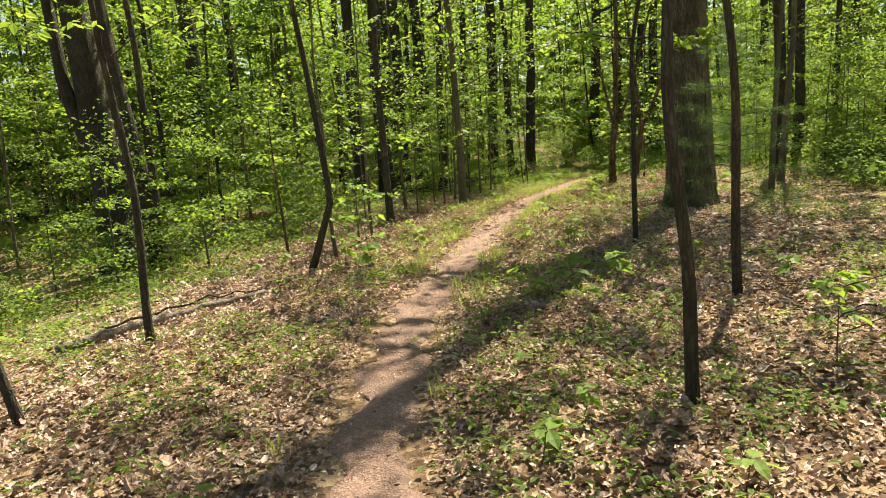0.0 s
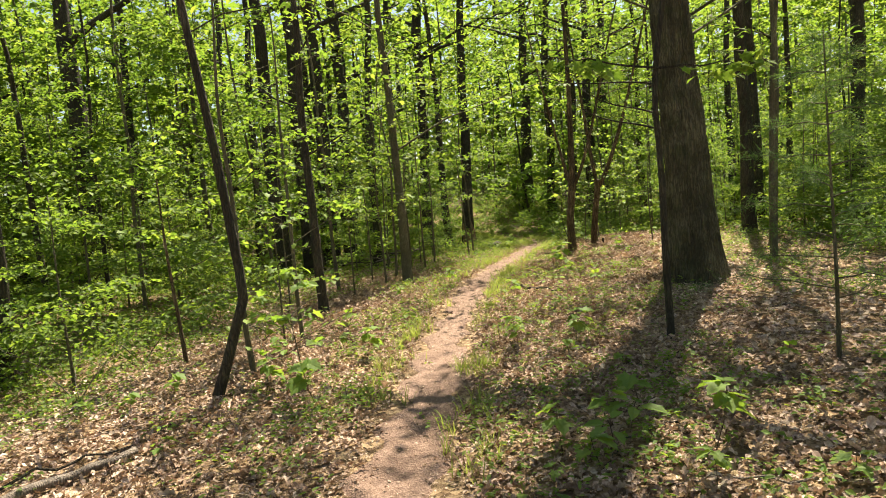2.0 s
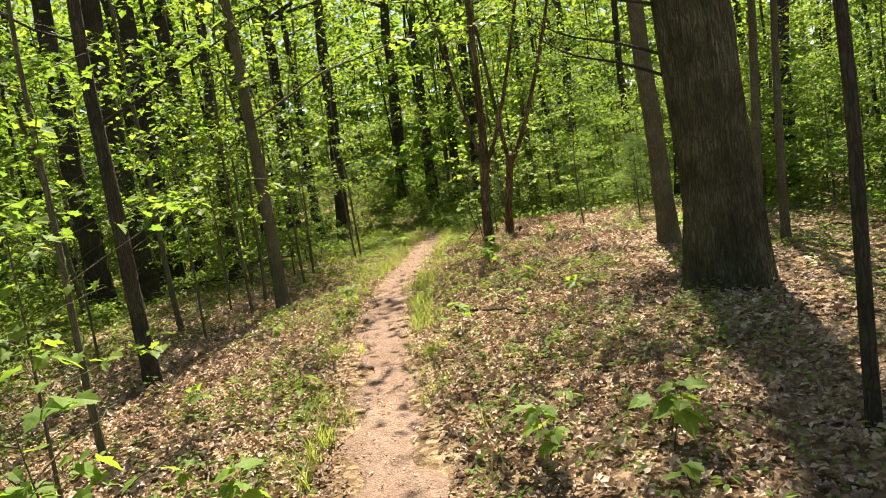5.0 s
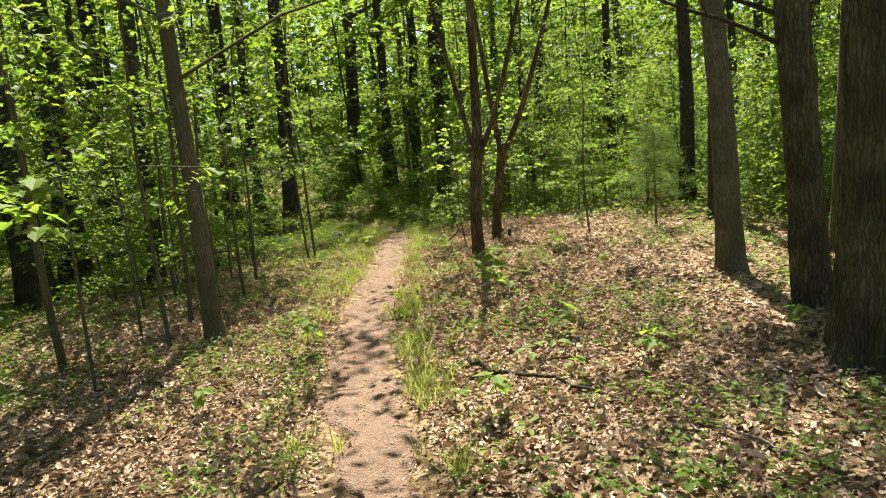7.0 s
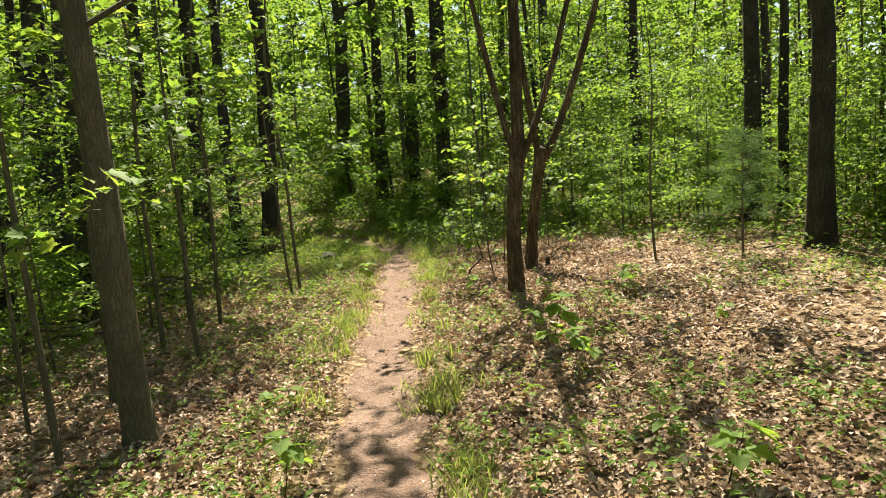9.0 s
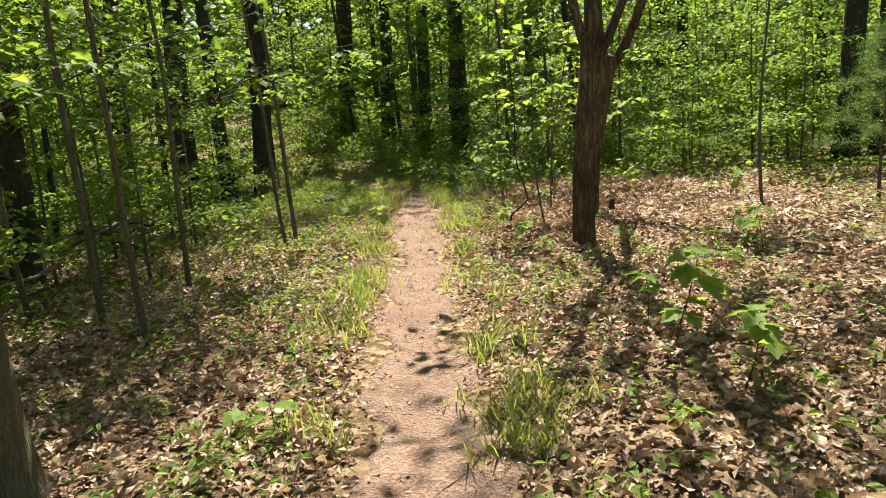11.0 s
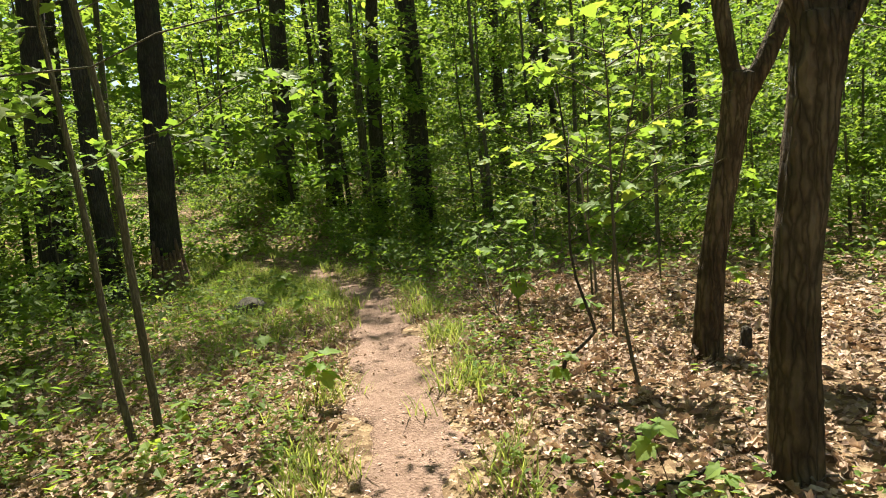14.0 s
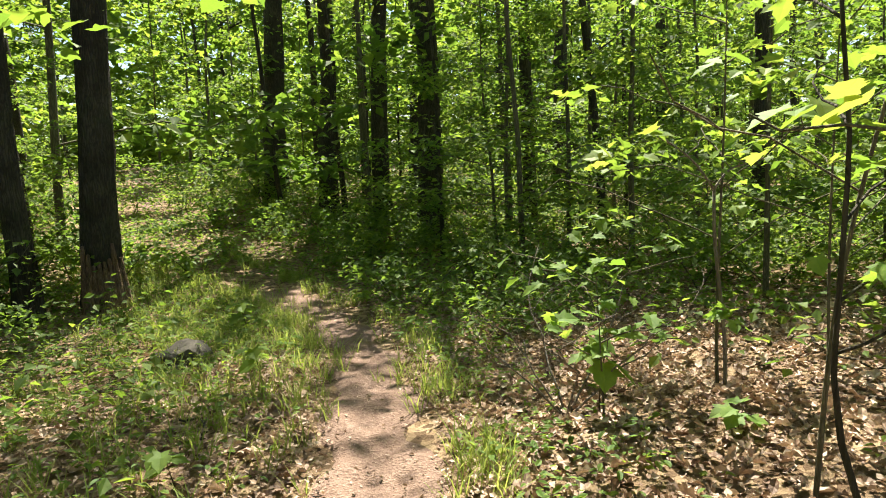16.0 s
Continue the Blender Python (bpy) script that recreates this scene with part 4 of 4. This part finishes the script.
def weed_weight(x, y, s):
    a = np.abs(s)
    patch = np.clip(0.32 + 0.8 * np.sin(1.3 * x + 0.6 * y) * np.sin(1.1 * y - 0.7 * x + 1) + 0.6 * np.sin(3.7 * x + 2) * np.sin(3.1 * y) + 0.3 * np.sin(8.3 * x) * np.sin(7.1 * y + 1), 0, 1)
    w = ((0.68 + 0.25 * step(y, 9, 11) * (1 - step(y, 16, 18))) * patch + (0.35 + 0.6 * patch) * np.exp(-((s - 0.8) / 0.4) ** 2) + 0.6 * patch * np.exp(-((s + 0.85) / 0.45) ** 2)) * step(a, 0.28, 0.55)
    w = w + (0.25 + 0.6 * patch) * np.exp(-((s - 1.2) / 0.7) ** 2) * (1 - step(y, 9, 12)) + 0.5 * patch * step(-s, 0.4, 1.0) * step(y, 14, 17)
    w = w + (0.1 + 0.6 * patch) * (1 - step(y, 6, 9)) * step(a, 0.4, 0.8)
    w = w + (0.35 + 0.4 * patch) * step(-s, 0.4, 0.9) * step(y, 17.5, 20.5)
    w = w + 0.5 * step(-s, 3.4, 5.0) + 0.6 * step(y, 22.5, 26) * step(a, 0.35, 0.6) + 0.25 * step(s, 5, 8)
    return np.clip(w, 0, 1) * (1 - 0.88 * step(s, 0.9, 1.5) * step(y, 17.5, 19) * (1 - step(s, 4.0, 4.8)) * (1 - step(y, 23.5, 25)))


rg, x, y = floor_points(46000, weed_weight, (-7, 11, 1.5, 31), 12)
k = 5
px, py = np.repeat(x, k), np.repeat(y, k)
n = len(px)
tall_w = np.repeat(rg.uniform(0.03, 0.16, len(x)), k)
a = rg.uniform(0, 2 * np.pi, n)
pts = np.stack([px + np.cos(a) * 0.025, py + np.sin(a) * 0.025, ground_z(px, py) + tall_w * rg.uniform(0.6, 1.1, n)], 1)
axes = np.stack([np.cos(a), np.sin(a), rg.normal(0.0, 0.25, n)], 1)
ups = np.stack([rg.normal(0, 0.25, n), rg.normal(0, 0.25, n), np.ones(n)], 1)
wsize, close = rg.uniform(0.024, 0.064, n), np.abs(side(px, py)) < 2.2
v, f = joined([leaves(pts[close], axes[close], ups[close], wsize[close], BLADELET), leaves(pts[~close], axes[~close], ups[~close], wsize[~close], FOLDED)])
weeds = piece("ground_plants", mesh_of("ground_plants", v, f, 3), LOW)
tagged(weeds, "low green seedlings and herbs of the forest floor", "plants", kind="stuff")


# lush undergrowth beyond the open leaf litter
rg, x, y = floor_points(27000, lambda x, y, s: np.clip(step(-s + open_border(y)[1], -0.8, 0.6) + step(s - open_border(y)[0], -0.9, 0.8) + 0.8 * step(-s, 0.6, 1.5) * step(y, 19, 23) + step(y, 23, 26.5) * np.maximum(step(np.abs(s), 0.45, 0.9), (y > 29) & (y < 39.5)), 0, 1), (-20, 26, 5, 58), 15)
patch = 0.5 + 0.5 * np.sin(0.9 * x + 1.3 * np.sin(0.7 * y)) * np.sin(0.8 * y + 0.5 * x)
tall_w = np.repeat((0.06 + 0.55 * patch * rg.uniform(0.2, 1, len(x))) * (0.35 + 0.65 * step(np.abs(side(x, y)), 0.8, 2.5)), 6)
px, py = np.repeat(x, 6) + rg.normal(0, 0.10, len(x) * 6), np.repeat(y, 6) + rg.normal(0, 0.10, len(x) * 6)
under = piece("undergrowth", leaf_mesh("undergrowth", rg, np.stack([px, py, ground_z(px, py) + 0.02 + tall_w * rg.uniform(0.2, 1.0, len(px))], 1), 0.09), GREEN)
tagged(under, "lush knee-high green undergrowth on the forest floor", "plants", kind="stuff")


def seedling(seed, height, count, size, outline):
    rg = np.random.default_rng(seed)
    root = tagged(new("maple_seedling"), "small maple seedling with broad bright green leaves", "seedling", "maple seedlings")
    stem = limb_path((0, 0, -0.02), rg.uniform(0, 6), height, 1.0, seed, 0.0) * np.array([0.25, 0.25, 1.0])
    piece("stem", tube_mesh("stem", stem, np.linspace(0.004, 0.002, len(stem)), 5), RED_BARK, root)
    for n in range(count):
        a = n * 2.4 + rg.uniform(-0.4, 0.4)
        at = stem[-1 - (n % 3)] + np.array([math.cos(a), math.sin(a), 0.05]) * 0.03
        v, f = leaves(at[None], np.array([[math.cos(a), math.sin(a), rg.normal(-0.15, 0.15)]]), np.array([[rg.normal(0, 0.2), rg.normal(0, 0.2), 1.0]]), np.array([size * rg.uniform(0.75, 1.2)]), outline)
        piece("leaf", mesh_of("leaf", v, f, 3), YOUNG, root)
    return root


SEEDS = [seedling(200, 0.16, 4, 0.12, MAPLE), seedling(201, 0.28, 6, 0.13, MAPLE), seedling(202, 0.12, 4, 0.10, OVAL), seedling(203, 0.38, 8, 0.14, MAPLE), seedling(204, 0.2, 5, 0.13, OVAL)]
away(SEEDS, [(1.05, 3.5), (1.6, 7.15), (3.0, 13.2), (2.2, 9.6), (3.6, 14.75)])
for n, (x, y, sc) in enumerate([(3.4, 5.05, 1.2), (2.1, 6.5, 1.1), (2.33, 9.95, 1.2), (3.84, 13.3, 1.0), (3.45, 14.25, 1.2), (4.13, 16.8, 1.2), (4.07, 16.2, 1.2), (5.84, 18.0, 1.3), (6.5, 22.9, 1.2), (6.2, 22.45, 1.25),
                                (6.4, 21.7, 1.1), (1.75, 7.0, 1.3), (2.0, 7.4, 1.0), (-0.5, 8.6, 1.2), (-1.6, 7.9, 1.0), (-1.0, 10.6, 1.2), (5.3, 18.6, 0.75), (4.7, 19.3, 0.7), (1.38, 6.53, 1.3), (1.56, 6.72, 1.25), (1.22, 6.8, 1.1), (1.62, 9.9, 0.90), (2.0, 9.2, 0.98), (3.03, 13.78, 1.01), (3.63, 13.16, 0.90), (1.47, 15.44, 1.0),
                                (1.7, 17.02, 0.90), (1.82, 16.9, 1.0), (3.92, 16.6, 0.98), (3.78, 16.02, 0.98), (6.35, 21.67, 0.98), (0.97, 3.26, 1.1)]):
    copy_thing(SEEDS[(1, 3, 0, 4)[n % 4]], pose(x, y, gz(x, y), 0, 0, n * 77) @ Matrix.Scale(sc, 4))
done = 0
while done < 110:
    x, y = rng.uniform(-5, 9), rng.uniform(2.5, 27)
    s = abs(float(side(x, y)))
    if s < 0.5 or s > 5.5 or rng.uniform() > math.exp(-(s - 0.5) / 3.5):
        continue
    sc = rng.uniform(0.5, 1.0)
    copy_thing(SEEDS[rng.integers(len(SEEDS))], pose(x, y, gz(x, y), 0, 0, rng.uniform(0, 360)) @ Matrix.Scale(sc, 4))
    done += 1


# ---- sticks, log, stone, stump ----
def stick(points, r, material, name, label, category, sides=8, ridge=0.05):
    p = np.array(points, float)
    u = np.linspace(0, len(p) - 1, 16)
    q = np.stack([np.interp(u, np.arange(len(p)), p[:, c]) for c in range(3)], 1)
    q[:, 2] += [gz(a, b) for a, b in q[:, :2]]
    q += np.random.default_rng(int(abs(p[0, 0] * 1000))).normal(0, 0.012, q.shape)
    ob = piece(name, tube_mesh(name, q, np.linspace(r, r * 0.45, 16), sides, ridge), material)
    return tagged(ob, label, category)


stick([(-3.5, 6.3, 0.05), (-2.7, 7.1, 0.07), (-1.86, 8.0, 0.05)], 0.065, DEAD_WOOD, "fallen_log", "long grey weathered log lying in the leaves", "log", 14, 0.12)
stick([(-3.3, 6.9, 0.10), (-2.5, 7.5, 0.14), (-1.9, 8.1, 0.08)], 0.016, DARK_BARK, "fallen_branch", "thin dark branch lying over the log", "branch")
stick([(2.58, 14.2, 0.07), (2.68, 13.8, 0.06), (2.86, 13.45, 0.06), (3.06, 12.8, 0.04)], 0.022, DARK_BARK, "fallen_branch", "dark broken branch on the leaf litter", "branch")
for n in range(70):
    x, y = rng.uniform(-4, 9), rng.uniform(3, 25)
    if abs(float(side(x, y))) < 0.6:
        continue
    a, l = rng.uniform(0, 6.3), rng.uniform(0.3, 1.2)
    stick([(x, y, 0.03), (x + math.cos(a) * l / 2, y + math.sin(a) * l / 2, 0.05), (x + math.cos(a + 0.3) * l, y + math.sin(a + 0.3) * l, 0.02)], rng.uniform(0.005, 0.012),
          DEAD_WOOD if n % 2 else DARK_BARK, "twig", "dry fallen twig among the dead leaves", "twig", 5, 0)


def boulder(x, y, r, seed):
    bm = bmesh.new()
    bmesh.ops.create_icosphere(bm, subdivisions=3, radius=1)
    for v in bm.verts:
        k = 1 + 0.45 * noise.noise(v.co * 1.5 + Vector((seed, 0, 0))) + 0.1 * noise.noise(v.co * 4)
        v.co = Vector((v.co.x * r * 1.3 * k, v.co.y * r * k, v.co.z * r * 0.62 * k))
    me = bpy.data.meshes.new("boulder")
    bm.to_mesh(me)
    bm.free()
    ob = piece("boulder", me, STONE)
    ob.matrix_world = pose(x, y, gz(x, y) + r * 0.22, 0, 0, 40)
    return tagged(ob, "dark grey field stone half sunk in weeds", "stone")


boulder(4.36, 25.5, 0.2, 3)


def stump(x, y, r, height, seed):
    root = tagged(new("broken_tree"), "dark old trunk with split rotten wood at its foot", "tree")
    root.matrix_world = pose(x, y, gz(x, y))
    path = trunk_path(15, (0.05, -0.02), (), 0.03, 40, seed)
    piece("trunk", tube_mesh("trunk", path, r * (1 - 0.6 * np.clip(path[:, 2] / 15, 0, 1)), 36, 0.07, 0.35, seed), DARK_BARK, root)
    rg = np.random.default_rng(seed)
    for n in range(9):
        a = -2.3 + n * 0.22
        h = height * rg.uniform(0.5, 1.0)
        p = np.array([(math.cos(a) * r * 1.5 * (1 - 0.15 * u), math.sin(a) * r * 1.5 * (1 - 0.15 * u), -0.1 + (h + 0.1) * u) for u in np.linspace(0, 1, 8)])
        piece("splinter", tube_mesh("splinter", p, np.linspace(0.075, 0.022, 8), 7, 0.12, 0, seed + n), ROT_WOOD, root, "split pale rotten wood")
    # Long high limbs and dense leaves, out of view, added to shade the ground.
    lp = []
    for n in range(10):
        q = limb_path(path[29 + n], n * 2.2, 3.6, 0.35, seed + n)
        piece("limb", tube_mesh("limb", q, np.linspace(0.04, 0.008, len(q)), 6), DARK_BARK, root)
        lp.append(spray(rg, q, 260, 0.8))
    piece("crown", leaf_mesh("crown", rg, np.concatenate(lp), 0.16), GREEN, root)["kind"] = "stuff"


stump(3.87, 29.0, 0.21, 0.9, 77)


def dead_bush(x, y, height, seed, n_arm=6):
    root = tagged(new("dead_bush"), "bare pale dead twigs of a small bush", "bush")
    root.matrix_world = pose(x, y, gz(x, y))
    for n in range(n_arm):
        q = limb_path((0, 0, -0.03), n * 1.1 + seed, height * (0.6 + 0.08 * n), 1.2, seed * 3 + n, 0.2, 9)
        tw = piece("twig", tube_mesh("twig", q, np.linspace(0.008, 0.002, len(q)), 5), DEAD_WOOD, root)
        for m in range(2):
            q2 = limb_path(q[4 + 2 * m], n * 1.1 + seed + (1.0 if m else -1.0), height * 0.28, 0.7, seed * 5 + n * 2 + m)
            piece("shoot", tube_mesh("shoot", q2, np.linspace(0.004, 0.0015, len(q2)), 4), DEAD_WOOD, tw)
    return root


dead_bush(6.0, 22.5, 0.95, 2)


def dead_sapling(x, y):
    root = tagged(new("dead_sapling"), "pale bare dead sapling forking into two twigs", "sapling")
    root.matrix_world = pose(x, y, gz(x, y))
    u = np.linspace(0, 1, 12)
    stem = np.stack([-0.06 * u + 0.02 * np.sin(6 * u), 0.03 * u, -0.03 + 1.2 * u], 1)
    piece("stem", tube_mesh("stem", stem, np.linspace(0.013, 0.009, 12), 7, 0.04), DEAD_WOOD, root)
    for n, (dx, dy, dz) in enumerate(((-0.36, 0.12, 0.40), (0.20, -0.10, 0.20))):
        q = np.array([stem[-1] + np.array([dx, dy, dz]) * k + np.array([0, 0, 0.03 * math.sin(5 * k)]) for k in u])
        arm = piece("arm", tube_mesh("arm", q, np.linspace(0.008, 0.003, 12), 6), DEAD_WOOD, root)
        for m in range(3):
            w = limb_path(q[5 + 2 * m], (0.2, 2.8, 0.9)[m] + n, 0.16, 0.5, 500 + 3 * n + m)
            piece("twig", tube_mesh("twig", w, np.linspace(0.004, 0.0015, len(w)), 4), DEAD_WOOD, arm)


dead_sapling(6.9, 22.15)


def crooked_sapling(x, y):
    root = tagged(new("crooked_sapling"), "thin dark sapling with a sharply crooked stem", "sapling")
    root.matrix_world = pose(x, y, gz(x, y))
    bends = [(0.0, -0.05), (0.04, 0.12), (0.17, 0.22), (0.24, 0.29), (0.225, 0.36), (0.14, 0.65), (0.115, 0.84), (0.125, 1.06), (0.14, 1.42), (0.10, 1.85)]
    u = np.linspace(0, 9, 30)
    off, h = np.interp(u, np.arange(10), [b[0] for b in bends]), np.interp(u, np.arange(10), [b[1] for b in bends])
    stem = np.stack([off * 0.87, -off * 0.5, h], 1)
    piece("stem", tube_mesh("stem", stem, np.linspace(0.014, 0.005, 30), 8, 0.06, 0.2, 5), DARK_BARK, root)
    rg = np.random.default_rng(61)
    pts = []
    for n, k in enumerate((20, 22, 24, 26, 28)):
        q = limb_path(stem[k], n * 0.45 - 0.7, 0.42, 0.5, 640 + n)
        piece("twig", tube_mesh("twig", q, np.linspace(0.005, 0.002, len(q)), 5), DARK_BARK, root)
        pts.append(spray(rg, q, 10, 0.11))
    piece("foliage", leaf_mesh("foliage", rg, np.concatenate(pts), 0.085, MAPLE), YOUNG, root, "few broad sunlit leaves")["kind"] = "stuff"


crooked_sapling(5.25, 20.68)


def stub(x, y, r, height):
    u = np.linspace(0, 1, 7)
    q = np.stack([0.02 * u, 0.03 * u, -0.06 + (height + 0.06) * u], 1)
    ob = piece("stub", tube_mesh("stub", q, r * (1.1 - 0.25 * u), 14, 0.12, 0.3, 9), DARK_BARK)
    ob.matrix_world = pose(x, y, gz(x, y), 6, 4, 0)
    tagged(ob, "short dark stub of a broken stem", "stump")


stub(6.26, 20.07, 0.035, 0.15)
dead_bush(1.3, 24.0, 0.8, 4)


def brush_pile(x, y, count, seed):
    rg = np.random.default_rng(seed)
    root = tagged(new("brush_pile"), "tangled pile of fallen grey branches in the shade", "branches")
    root.matrix_world = pose(x, y, gz(x, y))
    for n in range(count):
        a, l = rg.uniform(0, 6.3), rg.uniform(0.7, 1.7)
        o = np.array([rg.normal(0, 0.45), rg.normal(0, 0.3), rg.uniform(0.02, 0.3)])
        u = np.linspace(-0.5, 0.5, 10)[:, None]
        q = o + u * l * np.array([math.cos(a), math.sin(a), rg.normal(0, 0.2)]) + rg.normal(0, 0.015, (10, 3))
        q[:, 2] = np.maximum(q[:, 2], 0.01)
        piece("branch", tube_mesh("branch", q, np.linspace(rg.uniform(0.012, 0.03), 0.006, 10), 6, 0.06, 0, seed + n), (DEAD_WOOD, DARK_BARK)[n % 2], root)


brush_pile(0.9, 23.9, 22, 900)
brush_pile(-0.3, 21.0, 10, 940)
dead_bush(-3.5, 10.8, 0.9, 6, 4)


def pine_sapling(x, y, height, seed):
    rg = np.random.default_rng(seed)
    root = tagged(new("pine_sapling"), "young pine with soft drooping green needles", "pine")
    root.matrix_world = pose(x, y, gz(x, y))
    path = trunk_path(height, (0, 0), (), 0.03, 16, seed)
    piece("trunk", tube_mesh("trunk", path, np.linspace(0.022, 0.005, len(path)), 8), GREY_BARK, root)
    pts, dirs = [], []
    for n in range(26):
        z = 0.5 + (height - 0.5) * n / 26
        q = limb_path((np.interp(z, path[:, 2], path[:, 0]), np.interp(z, path[:, 2], path[:, 1]), z), n * 2.4, (height - z) * 0.42 + 0.18, 0.25, seed + n, 0.2)
        piece("limb", tube_mesh("limb", q, np.linspace(0.007, 0.002, len(q)), 4), GREY_BARK, root)
        m = 260
        t = rg.uniform(0.2, 1, m) * (len(q) - 1)
        k = np.minimum(t.astype(int), len(q) - 2)
        pts.append(q[k] + (q[k + 1] - q[k]) * (t - k)[:, None] + rg.normal(0, 0.03, (m, 3)))
        dirs.append((q[-1] - q[0])[None] * 0.6 / np.linalg.norm(q[-1] - q[0]) + rg.normal(0, 0.6, (m, 3)))
    p, d = np.concatenate(pts), np.concatenate(dirs)
    v, f = leaves(p, d, rg.normal(0, 1, p.shape), rg.uniform(0.07, 0.12, len(p)), (BLADE[0] * np.array([1, 0.7, 0]), BLADE[1]))
    piece("needles", mesh_of("needles", v, f, 3), NEEDLE, root)["kind"] = "stuff"


pine_sapling(3.75, 7.6, 2.6, 3)
pine_sapling(8.1, 18.2, 1.7, 5)
